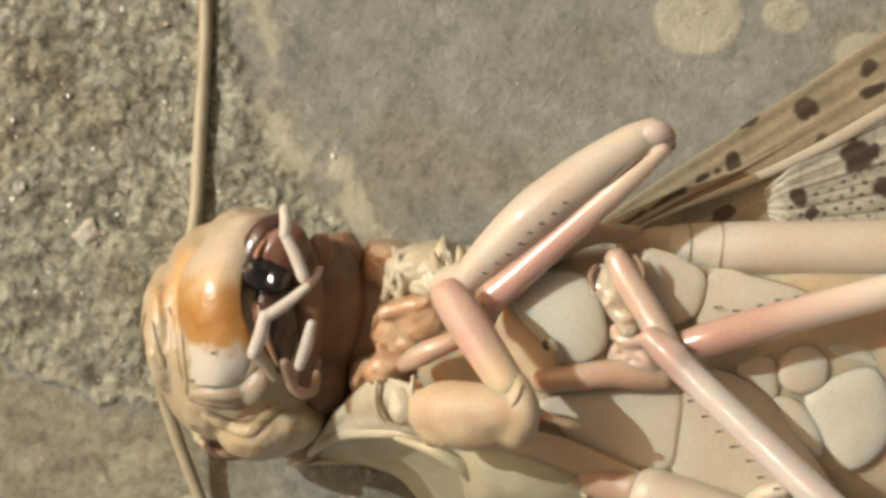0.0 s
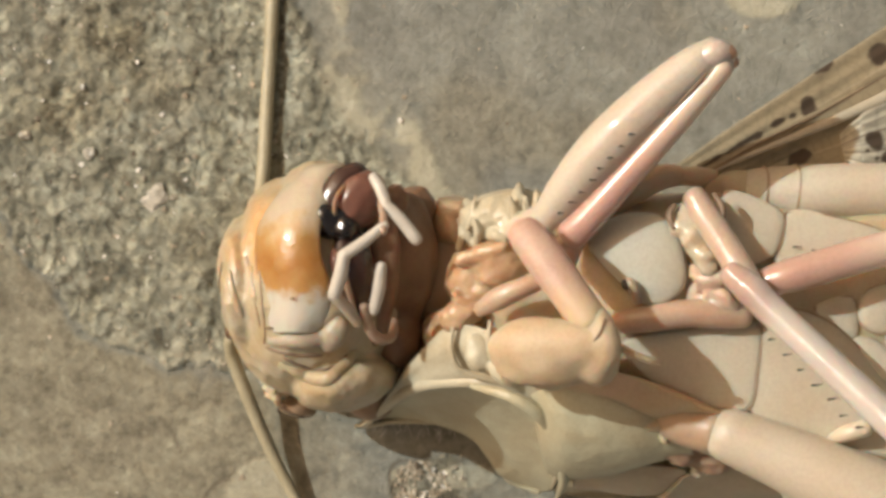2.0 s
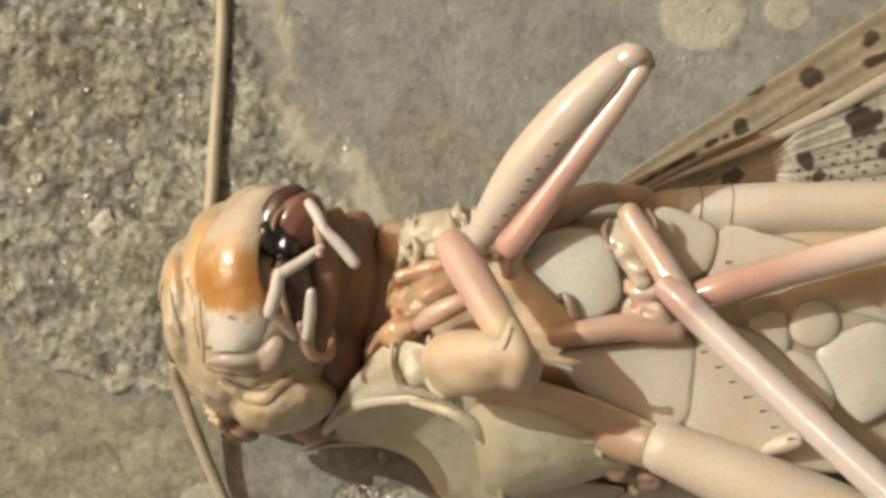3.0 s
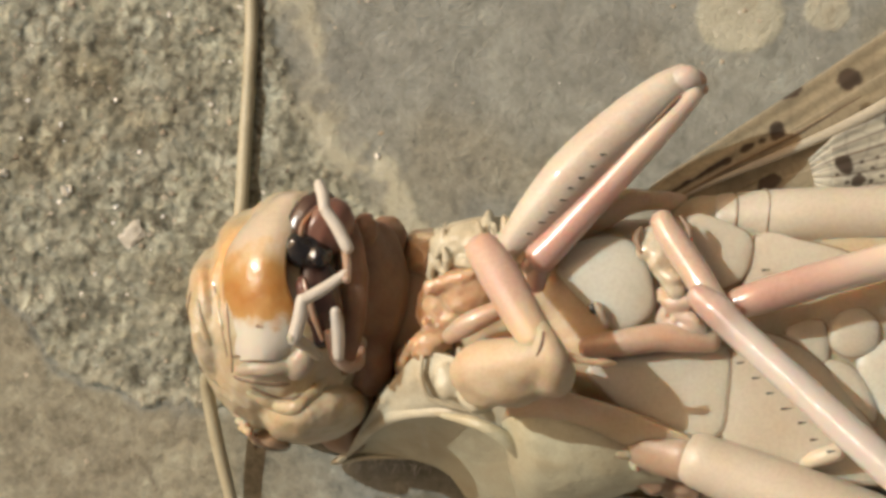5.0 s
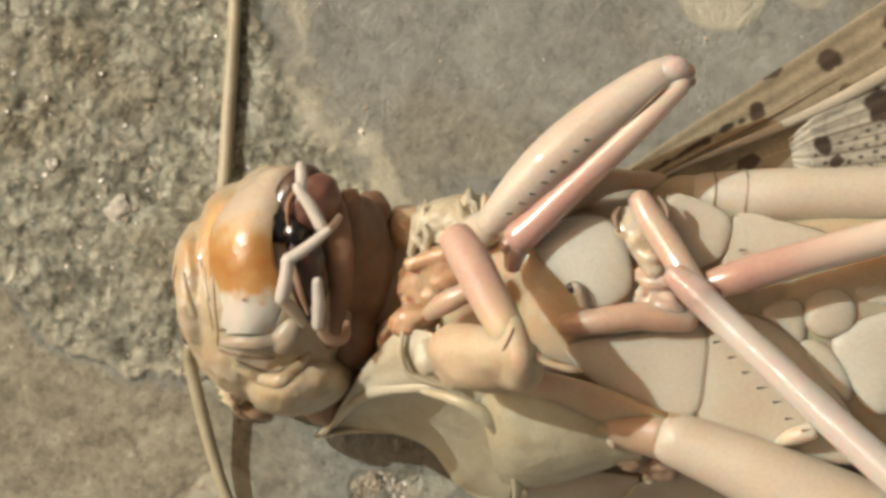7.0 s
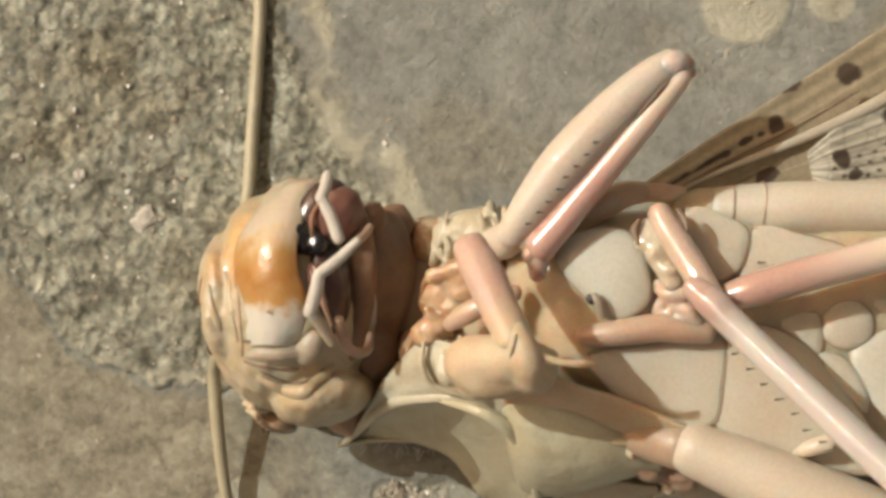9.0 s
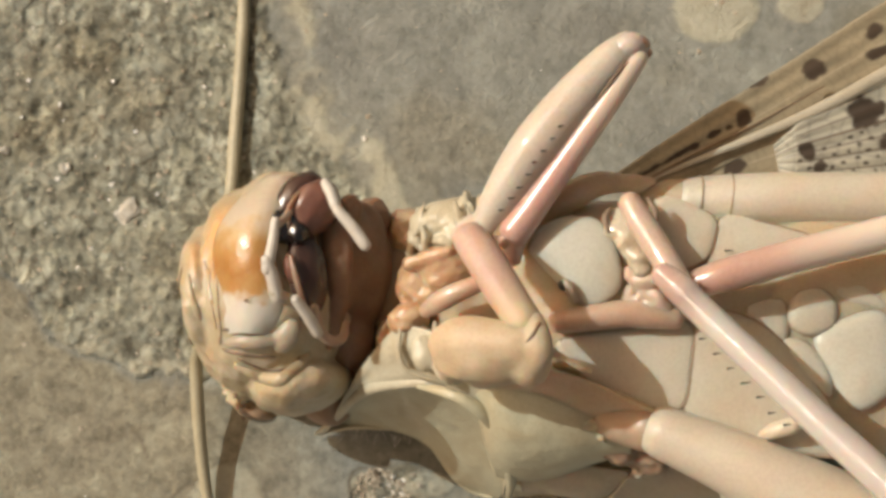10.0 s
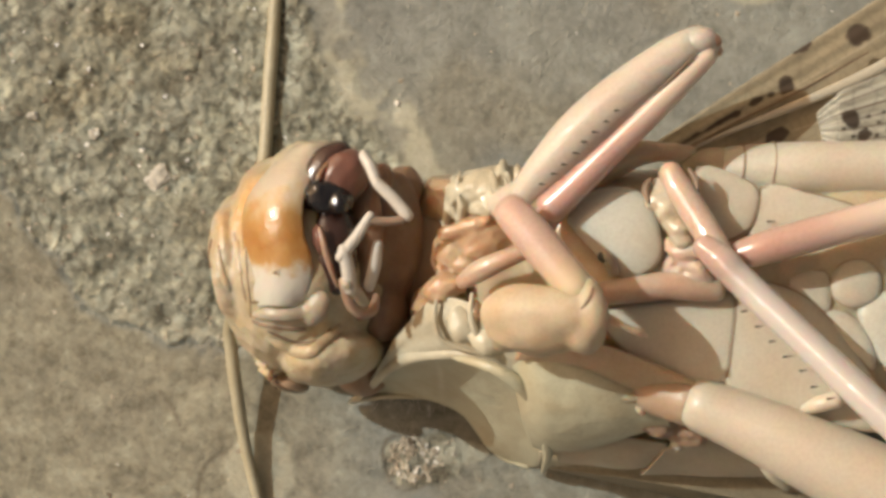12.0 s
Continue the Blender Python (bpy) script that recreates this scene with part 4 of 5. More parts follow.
    for pleat, w in (([(-2.01, -4.05, 9.00), (-2.05, -4.74, 8.80), (-1.80, -5.31, 8.60), (-0.91, -5.63, 8.50), (-0.20, -5.80, 8.50)], 0.10), ([(-0.87, -3.84, 9.60), (-0.90, -4.51, 9.55), (-0.76, -5.02, 9.40), (-0.59, -5.40, 9.20)], 0.11)):
        part("pleat", tube(pleat, [w * 0.6] + [w] * (len(pleat) - 2) + [w * 0.5], sides=12), IVORY, skin)
    # Plates under the chest and belly, nearly flush, parted by narrow grooves.
    for name, outline, mat, dome in (
        ("breast_plate", [(2.04, -1.51, 11.10), (2.38, -0.97, 11.15), (3.16, -0.64, 11.20), (4.07, -0.71, 11.25), (4.63, -1.29, 11.35), (4.85, -2.23, 11.40), (4.75, -2.90, 11.40), (4.18, -3.32, 11.30), (3.55, -3.31, 11.20), (2.85, -2.63, 11.15), (2.21, -1.94, 11.10)], WHITE, 0.36),
        ("breast_plate", [(3.00, -4.37, 11.00), (5.55, -3.98, 11.15), (6.94, -3.87, 11.20), (6.93, -5.36, 11.20), (6.57, -6.48, 11.10), (4.71, -6.15, 10.90), (3.43, -5.22, 10.90)], PALE, 0.10),
        ("breast_plate", [(7.11, -3.90, 11.20), (8.09, -3.49, 11.20), (9.76, -4.49, 11.30), (11.76, -7.68, 11.20), (9.26, -7.54, 11.10), (6.77, -6.58, 11.10)], PALE, 0.12),
        ("breast_plate", [(5.94, -0.02, 11.00), (7.57, -0.52, 11.15), (7.64, -1.35, 11.30), (7.22, -2.04, 11.40), (6.24, -2.13, 11.40)], PALE, 0.12),
        ("breast_plate", [(7.84, -0.64, 11.10), (9.33, -0.81, 11.15), (10.84, -1.41, 11.20), (9.12, -2.29, 11.30), (7.50, -2.38, 11.35)], PALE, 0.1),
        ("belly_plate", [(9.86, -3.39, 11.30), (10.20, -2.91, 11.30), (10.87, -2.82, 11.30), (11.32, -3.30, 11.35), (11.19, -3.98, 11.35), (10.51, -4.22, 11.35), (9.94, -3.95, 11.30)], PALE, 0.22),
        ("belly_plate", [(10.62, -4.32, 11.25), (11.46, -3.72, 11.30), (12.64, -3.46, 11.30), (13.18, -4.47, 11.30), (12.97, -5.82, 11.30), (11.94, -6.47, 11.25), (11.20, -5.67, 11.20)], WHITE, 0.28),
        ("belly_plate", [(9.64, -4.39, 11.20), (10.41, -4.42, 11.25), (11.08, -5.24, 11.25), (11.11, -6.09, 11.20), (10.20, -5.37, 11.15)], PALE, 0.18),
        ("belly_plate", [(11.24, -2.71, 11.15), (12.16, -2.71, 11.20), (13.00, -3.45, 11.20), (12.15, -3.32, 11.20), (11.51, -3.17, 11.20)], PALE, 0.15),
        ("belly_plate", [(8.60, -3.48, 11.20), (9.69, -3.13, 11.20), (9.84, -4.12, 11.25), (9.53, -4.32, 11.20)], PALE, 0.12),
        ("belly_plate", [(13.44, -3.62, 11.10), (15.22, -3.09, 11.10), (16.51, -4.44, 11.20), (15.30, -6.30, 11.20), (13.47, -5.65, 11.20)], PALE, 0.2),
    ):
        part(name, plate(outline, dome, 3.2), mat, locust)
        loop = [(p[0], p[1], p[2] + 0.0) for p in outline]
        part("groove", tube(loop + [loop[0]], [0.026 if mat is WHITE else 0.032] * (len(loop) + 1), sides=6, steps=4), RING, locust)
    # Crumpled skin round the roots of the middle legs.
    roots = [tube([(5.05, -2.30, 11.60), (5.30, -2.60, 11.80), (5.75, -2.60, 12.00)], (0.2, 0.26, 0.22)), tube([(5.45, -2.85, 11.70), (5.85, -3.15, 11.80), (6.15, -3.50, 11.70)], (0.22, 0.26, 0.2)), tube([(5.30, -3.35, 11.6), (5.75, -3.40, 11.75), (6.20, -3.75, 11.6)], (0.14, 0.2, 0.14)),
             blob((7.14, -2.60, 11.80), (0.5, 0.3, 0.4), (0, 0, 10), 0.1, 44), blob((5.60, -3.05, 11.10), (0.75, 0.7, 0.5), (0, 0, 0), 0.1, 45)]
    for k in range(22):
        r_ = rs.uniform(0.07, 0.15)
        roots.append(blob((rs.uniform(4.95, 6.35), rs.uniform(-3.6, -2.2), rs.uniform(11.35, 11.75)), (r_ * rs.uniform(1, 2), r_, r_), (0, 0, rs.uniform(0, 180)), 0.1, k, 14, 9))
    part("leg_root", join(*roots), AMBER, locust, "crumpled amber skin round the leg root", fuse=0.05, soften=3, wrinkle=0.15)
    part("peg", tube([(9.05, -7.28, 11.20), (9.34, -7.09, 11.70), (9.89, -6.91, 11.90)], (0.14, 0.24, 0.26)), PALE, locust, "small white peg beside the hind thigh")
    part("claw", tube([(3.02, -2.80, 11.20), (3.11, -2.68, 11.60), (3.28, -2.89, 11.70), (3.40, -3.22, 11.50)], (0.07, 0.13, 0.14, 0.16), sides=10), GREY, locust)
    part("claw_tip", blob((3.04, -2.77, 11.65), (0.13, 0.17, 0.12), (0, 0, 30)), SPINE, locust)
    return trunk


build_body()


def build_pronotum():
    rim = [(-5.22, -7.51, 1.90), (-4.47, -6.88, 3.40), (-3.71, -6.25, 5.20), (-2.59, -5.80, 7.00), (-0.92, -5.77, 8.10), (0.61, -6.52, 8.00), (1.41, -7.84, 6.30), (1.44, -9.01, 4.00), (1.31, -9.76, 2.00)]
    low = [(-5.06, -7.55, 1.80), (-4.19, -7.39, 2.30), (-3.17, -7.38, 2.60), (-2.18, -7.54, 2.70), (-1.35, -7.93, 2.50), (-0.84, -8.58, 2.20), (-0.40, -9.24, 1.80), (0.20, -9.65, 1.50), (1.01, -9.88, 1.50)]
    shield = part("pronotum", sheet(rim, low, 20, 8, sag=-1.15, bow=(0.35, 0.1, 0.9)), GREEN, locust, "pale green saddle-shaped neck shield", thick=0.14)
    part("shield_rim", tube(rim, (0.10, 0.17, 0.21, 0.22, 0.23, 0.22, 0.19, 0.13, 0.06), sides=14), IVORY, shield, "raised cream edge")
    part("shield_edge", tube([(-1.42, -5.86, 8.30), (-0.90, -5.95, 8.80), (-0.22, -6.15, 9.20), (0.48, -6.57, 9.10), (1.06, -7.19, 8.40), (1.42, -8.08, 7.20), (1.57, -9.09, 5.50), (1.43, -9.90, 3.60)], (0.08, 0.15, 0.19, 0.22, 0.22, 0.21, 0.17, 0.06), sides=16), GREEN, shield, "smooth rolled hind edge of the shield")
    side = part("side_lobe", sheet([(0.42, -5.91, 8.80), (1.09, -5.74, 10.20), (1.85, -5.82, 10.60), (2.69, -6.09, 10.70), (3.47, -6.42, 10.50), (4.36, -6.76, 10.00), (5.19, -7.16, 9.40)], [(1.13, -8.84, 4.60), (1.58, -8.91, 5.40), (2.22, -8.89, 5.90), (2.94, -8.77, 6.20), (3.74, -8.48, 6.60), (4.62, -8.10, 7.00), (5.40, -7.71, 7.40)], 26, 8, sag=0.85, bow=(0, -0.45, 0.85)), GREEN, shield, "pale olive side of the thorax", thick=0.2)
    part("side_skin", sheet([(0.49, -5.81, 10.00), (1.68, -5.89, 10.50), (2.70, -6.16, 10.60), (3.73, -6.56, 10.40), (4.79, -6.89, 10.00), (5.86, -7.33, 9.60)], [(0.65, -4.93, 11.20), (1.65, -5.04, 11.40), (2.66, -5.30, 11.40), (3.83, -5.63, 11.35), (5.00, -6.13, 11.30), (6.01, -6.59, 11.25)], 12, 8, sag=0.15), CREAM, side, "tan skin between chest and side", thick=0.15)
    part("lower_seam", tube([(1.68, -8.93, 5.20), (2.60, -8.87, 5.70), (3.68, -8.56, 6.20), (4.57, -8.18, 6.60)], (0.04, 0.06, 0.06, 0.03), sides=8), SEAM, side)
    rs = random.Random(4)
    hairs = []
    for k in range(36):
        u = rs.random()
        a = np.array((-5.01, -7.47, 2.00)) * (1 - u) + np.array((-1.98, -7.53, 2.60)) * u + np.array([rs.uniform(-.2, .2), rs.uniform(-0.15, 0.15), rs.uniform(0, 0.3)])
        d = np.array([rs.uniform(-0.25, 0.15), -rs.uniform(0.1, 0.4), rs.uniform(-0.1, 0.3)])
        hairs.append(tube([a, a + d * 0.5 + np.array([0.03, 0, 0.02]), a + d], (0.012, 0.01, 0.005), sides=4, steps=2, cap=1))
    tagged(part("hairs", join(*hairs), CHALK, shield, "fine white hairs"), kind="stuff")


build_pronotum()


def build_wings():
    def wing(name, top, bottom, mat, spots, veins, label, waves=0.05, ripples=5):
        v, f, uv = sheet(top, bottom, 60, 60, 0.0, waves, ripples)
        ob = part(name, (v, f), mat, locust, label, thick=0.03)
        pts = np.array(v)
        blotch = np.zeros(len(v))
        wob = (fbm(pts[:, 0] + 50, pts[:, 1] + 50, 3.0, 3, 0.6, 61) - 0.5)
        for (cx, cy, _), rx, ry, turn in spots:
            dx, dy = pts[:, 0] - cx, pts[:, 1] - cy
            a = radians(turn)
            d = np.hypot((dx * math.cos(a) + dy * math.sin(a)) / rx, (-dx * math.sin(a) + dy * math.cos(a)) / ry)
            blotch = np.maximum(blotch, soft_step(1.1 - d + wob * 0.9, 0, 0.25))
        vv = np.array([q[1] for q in uv])
        vein = np.zeros(len(v))
        for at, width in veins:
            vein = np.maximum(vein, soft_step(1 - np.abs(vv - at) / width, 0, 0.6))
        attribute(ob, "blotch", blotch * 0.95)
        attribute(ob, "vein", vein)
        return ob

    fore = wing("forewing", [(4.62, 0.76, 9.60), (6.58, 2.10, 9.50), (9.11, 3.74, 9.20), (14.01, 6.93, 8.80), (20.40, 11.11, 7.80)], [(5.49, 0.16, 9.80), (7.08, 0.62, 9.70), (9.78, 2.00, 9.40), (13.90, 4.23, 9.10), (20.17, 7.26, 8.20)], TEGMEN,
         [((9.38, 3.96, 9.20), 0.42, 0.2, 15), ((11.16, 4.29, 9.20), 0.36, 0.34, 30), ((13.10, 5.62, 9.10), 0.34, 0.24, 40), ((13.18, 4.88, 9.20), 0.48, 0.2, 25), ((8.90, 2.59, 9.40), 0.26, 0.36, 10),
          ((7.94, 2.21, 9.40), 0.26, 0.13, 30), ((7.29, 1.78, 9.50), 0.16, 0.1, 30), ((10.34, 3.10, 9.30), 0.06, 0.06, 0), ((8.40, 2.41, 9.40), 0.12, 0.08, 30), ((6.73, 1.48, 9.50), 0.75, 0.075, 31), ((5.90, 1.00, 9.50), 0.5, 0.05, 31), ((7.34, 1.80, 9.50), 0.1, 0.06, 30), ((6.05, 1.12, 9.50), 0.18, 0.06, 30), ((5.45, 0.78, 9.50), 0.12, 0.05, 30)],
         [(0.0, 0.03), (0.52, 0.012)], "tan leathery forewing with dark brown blotches", 0.02, 4)
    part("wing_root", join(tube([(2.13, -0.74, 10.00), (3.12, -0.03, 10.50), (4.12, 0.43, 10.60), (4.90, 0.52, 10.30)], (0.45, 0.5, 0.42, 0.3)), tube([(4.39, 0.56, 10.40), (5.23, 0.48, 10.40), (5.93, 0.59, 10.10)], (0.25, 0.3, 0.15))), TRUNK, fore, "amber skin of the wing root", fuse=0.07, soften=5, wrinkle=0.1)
    part("wing_vein", tube([(5.57, 0.55, 9.90), (7.26, 1.50, 9.75), (9.04, 2.39, 9.60), (11.37, 3.70, 9.50)], (0.025, 0.035, 0.03, 0.02), sides=8), SEAM, fore)
    part("wing_vein", tube([(5.88, 0.66, 9.70), (7.03, 1.18, 9.80), (10.77, 2.75, 9.80), (13.79, 4.37, 9.60), (18.10, 6.71, 9.00)], (0.03, 0.07, 0.17, 0.22, 0.2), flat=0.6), VEIN, fore, "thick cream wing vein")
    wing("forewing_base", [(5.20, 0.70, 9.50), (6.80, 1.50, 9.50), (8.80, 2.40, 9.50), (10.40, 3.20, 9.50), (11.52, 3.70, 9.50)], [(6.74, -0.08, 9.60), (7.80, -0.08, 9.60), (9.03, 0.02, 9.60), (9.91, 0.14, 9.60), (10.30, 0.82, 9.60)], TEGMEN,
         [((8.56, 1.10, 9.60), 0.42, 0.26, 25)], [(0.5, 0.02)], "tan inner part of the forewing", 0.03, 2)
    spots = [((10.74, 1.57, 9.80), 0.24, 0.33, 10), ((12.65, 2.85, 9.80), 0.62, 0.46, 15), ((11.20, 1.10, 9.80), 0.26, 0.18, 25), ((13.40, 1.90, 9.80), 0.30, 0.34, 10)]
    rs = random.Random(9)
    for row in range(5):
        for k in range(14):
            spots.append(((10.5 + 0.40 * k + 0.1 * rs.random() - row * 0.1, 1.25 - row * 0.40 + 0.19 * k + 0.08 * rs.random(), 0), 0.08, 0.055, 20))
    wing("hindwing", [(9.76, 1.79, 9.60), (10.26, 2.25, 9.80), (11.08, 2.76, 9.80), (16.08, 5.04, 9.20)], [(9.93, 0.90, 9.60), (10.34, 0.63, 9.80), (11.07, 0.46, 9.80), (16.05, 0.55, 9.20)], MEMBRANE, spots,
         [(0.2, 0.012), (0.36, 0.02), (0.5, 0.012), (0.62, 0.02), (0.78, 0.012), (0.9, 0.02)], "clear folded hindwing with black dots and veins", 0.025, 6)
    wing("forewing", [(1.22, -8.46, 4.80), (5.63, -8.10, 5.20), (9.35, -8.64, 5.20), (14.95, -9.54, 5.00)], [(1.63, -9.67, 4.00), (5.71, -10.21, 4.20), (9.49, -10.93, 4.20), (15.16, -12.03, 4.00)], TEGMEN,
         [((5.12, -10.17, 2.40), 0.4, 0.06, -8), ((9.77, -10.40, 2.60), 0.3, 0.05, -8)], [(0.1, 0.02), (0.3, 0.02), (0.55, 0.02)], "grey-brown folded forewing under the body", 0.03, 3)
    # Added sheet down to the ground; its unlit face serves as the wing's shadow.
    part("wing_edge", sheet([(1.50, -9.62, 3.90), (5.72, -10.17, 4.15), (9.50, -10.90, 4.15), (15.18, -12.00, 3.95)], [(1.82, -9.97, 1.20), (6.02, -10.82, 1.20), (10.00, -11.52, 1.20), (15.91, -12.66, 1.20)], 8, 8), TEGMEN, locust, "added steep sheet standing in for the shadow below the wing", thick=0.05)


build_wings()

ROOT = (0.72, -0.94, 11.40)


def spines(count, start, step, size, jitter=0.02, seed=1):
    rs = random.Random(seed)
    pieces = []
    p = np.array(start, float)
    for k in range(count):
        a = p + np.array(step) * k + np.array([rs.uniform(-jitter, jitter) for _ in range(3)])
        d = np.array(size) * rs.uniform(0.8, 1.2)
        pieces.append(tube([a, a + d * 0.5, a + d], (0.035, 0.025, 0.006), sides=6, steps=2, cap=1))
    return join(*pieces)


def build_fore_leg():
    """The leg lies along its own x axis, hip at the origin; z is up, the folded shin on the -y side."""
    thigh = part("fore_thigh", tube([(0, 0.05, 0), (1.2, 0.18, 0.1), (2.8, 0.26, 0.15), (4.6, 0.22, 0.1), (6.2, 0.08, 0), (7.0, -0.06, -0.1)], (0.44, 0.62, 0.75, 0.70, 0.58, 0.44), sides=24, flat=0.95), LEG, locust, "cream front thigh held out sideways")
    part("knee_cap", tube([(6.75, 0.0, 0.05), (7.05, -0.14, 0.02), (7.12, -0.36, -0.1), (6.98, -0.55, -0.15)], (0.38, 0.40, 0.34, 0.26)), ROSE, thigh, "pale pink knee")
    part("knee_condyle", join(blob((7.22, -0.28, -0.08), (0.26, 0.36, 0.34), (0, 0, 20), 0.1, 71), blob((7.15, -0.62, -0.2), (0.18, 0.2, 0.22), (0, 0, 0), 0.1, 72)), AMBER_RED, thigh, "red-brown knee hinge")
    part("fore_shin", tube([(6.9, -0.55, 0.0), (5.6, -0.62, 0.12), (4.2, -0.68, 0.18), (2.6, -0.74, 0.22), (1.1, -0.8, 0.22), (0.4, -0.8, 0.15)], (0.30, 0.37, 0.41, 0.44, 0.47, 0.50), sides=20), FORE_SHIN, thigh, "pink front shin folded against the thigh")
    part("knee_groove", tube([(6.6, -0.33, 0.38), (6.0, -0.36, 0.44), (5.2, -0.38, 0.46), (4.6, -0.38, 0.4)], (0.02, 0.05, 0.04, 0.015), sides=8), SEAM, thigh)
    tagged(part("spines", spines(8, (0.7, -0.10, 0.78), (0.44, 0.02, 0.005), (0.15, -0.15, 0.04), 0.03), SPINE, thigh, "row of short black spines"), kind="stuff")
    part("foot", join(tube([(0.5, -0.9, 0.05), (0.1, -1.0, 0.05), (-0.3, -1.3, 0.1)], (0.32, 0.36, 0.25)), blob((0.05, -0.75, 0.2), (0.3, 0.25, 0.25), (0, 0, 0), 0.1, 33)), PINK, thigh)
    for ob in (thigh, *thigh.children):
        for v in ob.data.vertices:
            v.co.x *= 0.99
    return thigh


fore_leg = build_fore_leg()


def build_other_legs():
    root = part("fore_hip", tube([(0.02, -1.10, 9.60), (0.48, -0.96, 10.20), (0.92, -0.75, 10.80)], (0.45, 0.55, 0.5)), LEG, locust)
    other = part("fore_thigh", join(
        tube([(-0.49, -4.59, 12.60), (0.05, -4.41, 13.20), (0.93, -4.43, 13.60), (1.72, -4.42, 13.90)], (0.60, 0.75, 0.74, 0.66), sides=28),
        tube([(2.00, -3.59, 14.00), (2.18, -4.12, 14.20), (2.22, -4.67, 14.10), (1.92, -4.91, 13.60)], (0.34, 0.43, 0.47, 0.43)),
        tube([(1.91, -4.95, 13.30), (0.94, -5.03, 13.20), (0.05, -5.12, 13.00), (-0.49, -5.04, 12.60)], (0.40, 0.50, 0.50, 0.40)),
        blob((-0.16, -5.33, 11.90), (0.5, 0.4, 0.8), (0, 0, 20), 0.15, 35), blob((0.63, -5.39, 12.20), (0.7, 0.4, 0.9), (0, 0, -10), 0.15, 36), blob((1.38, -4.88, 12.00), (0.8, 0.5, 1.3), (0, 0, 0), 0.1, 38),
        blob((0.85, -4.76, 13.10), (1.45, 0.9, 1.05), (0, -8, -4), 0.03, 39), blob((2.02, -4.82, 13.40), (0.66, 0.80, 0.95), (0, 0, 15), 0.03, 40),
        blob((-0.54, -4.61, 11.40), (0.4, 0.6, 1.2), (0, 0, 10), 0.15, 37)), CREAM, locust, "thick cream front thigh folded on the chest", fuse=0.07, soften=40, wrinkle=0.05)
    part("thigh_crease", tube([(1.85, -4.33, 14.50), (2.04, -4.06, 14.56), (2.17, -3.69, 14.48)], (0.02, 0.055, 0.03), sides=8), SEAM, other)
    part("spur", tube([(2.38, -4.27, 14.10), (2.77, -4.55, 14.00), (3.19, -4.73, 13.90), (3.58, -4.85, 13.70), (3.83, -4.93, 13.40)], (0.1, 0.12, 0.1, 0.11, 0.04), sides=10), CREAM, other, "pale pointed spur")
    global chest_thigh
    chest_thigh = other
    part("chest_peg", tube([(-1.16, -3.46, 9.70), (-0.64, -3.15, 10.20), (0.05, -2.83, 10.50), (0.83, -2.53, 10.60)], (0.24, 0.34, 0.30, 0.26)), DUSTY, locust, "pink peg between the front legs")
    part("hip_skin", join(blob((0.98, -0.89, 11.30), (0.5, 0.5, 0.45), (0, 0, 0), 0.2, 61), blob((1.53, -1.17, 11.10), (0.4, 0.35, 0.4), (0, 0, 40), 0.2, 62), tube([(1.66, -0.50, 11.20), (1.91, -0.85, 11.30), (1.87, -1.18, 11.20)], (0.12, 0.2, 0.1))), FLESH, locust, fuse=0.06, soften=4, wrinkle=0.15)
    # Middle legs.
    mid = part("middle_thigh", tube([(5.04, -0.24, 11.85), (5.32, -0.80, 12.00), (5.84, -1.68, 12.30), (6.40, -2.74, 12.75)], (0.36, 0.43, 0.43, 0.42), sides=22), AMBER, locust, "amber middle thigh bent over the chest")
    part("middle_hip", join(tube([(4.74, -0.60, 11.60), (4.88, -1.02, 11.75), (5.05, -1.60, 11.90), (5.42, -2.32, 12.00)], (0.26, 0.36, 0.36, 0.30)), blob((4.62, -1.11, 11.80), (0.32, 0.28, 0.3), (0, 0, 0), 0.2, 63), blob((4.92, -1.48, 12.05), (0.3, 0.22, 0.25), (0, 0, 30), 0.2, 64), blob((5.27, -1.93, 12.15), (0.34, 0.22, 0.25), (0, 0, -20), 0.2, 65)), GLOSS, locust, "glossy white hip of the middle leg", fuse=0.06, soften=4, wrinkle=0.12)
    part("hip_joint", tube([(4.45, -0.46, 11.90), (4.31, -0.76, 11.90), (4.40, -1.15, 12.00)], (0.07, 0.12, 0.07), sides=10), SEAM, locust)
    part("hip_joint", tube([(5.57, -0.16, 12.00), (5.78, -0.51, 12.10), (5.81, -0.87, 12.20)], (0.07, 0.11, 0.06), sides=10), SEAM, locust)
    shin = part("middle_shin", tube([(5.90, -2.48, 12.90), (6.41, -2.93, 13.10), (6.86, -3.39, 13.10), (8.31, -4.77, 13.20), (10.06, -6.46, 13.30), (11.97, -8.21, 13.30), (13.26, -9.40, 13.20)], (0.36, 0.46, 0.45, 0.45, 0.48, 0.52, 0.52), sides=24), SHIN_ROSE, locust, "glossy shin crossing the belly, rose at the knee and white below")
    part("middle_thigh", tube([(7.03, -2.70, 12.40), (7.92, -2.45, 12.60), (9.88, -1.90, 12.70), (11.86, -1.39, 12.70), (14.17, -0.77, 12.70)], (0.42, 0.5, 0.5, 0.5, 0.5), sides=24), BELLY_LEG, locust, "pink thigh stretched along the belly")
    part("middle_foot", tube([(6.45, -3.72, 11.55), (5.70, -3.66, 11.60), (4.96, -3.60, 11.55), (3.90, -3.74, 11.45), (2.90, -3.86, 11.20)], (0.34, 0.40, 0.42, 0.40, 0.34), sides=24), DUSTY, locust, "dusty pink foot lying across the chest")
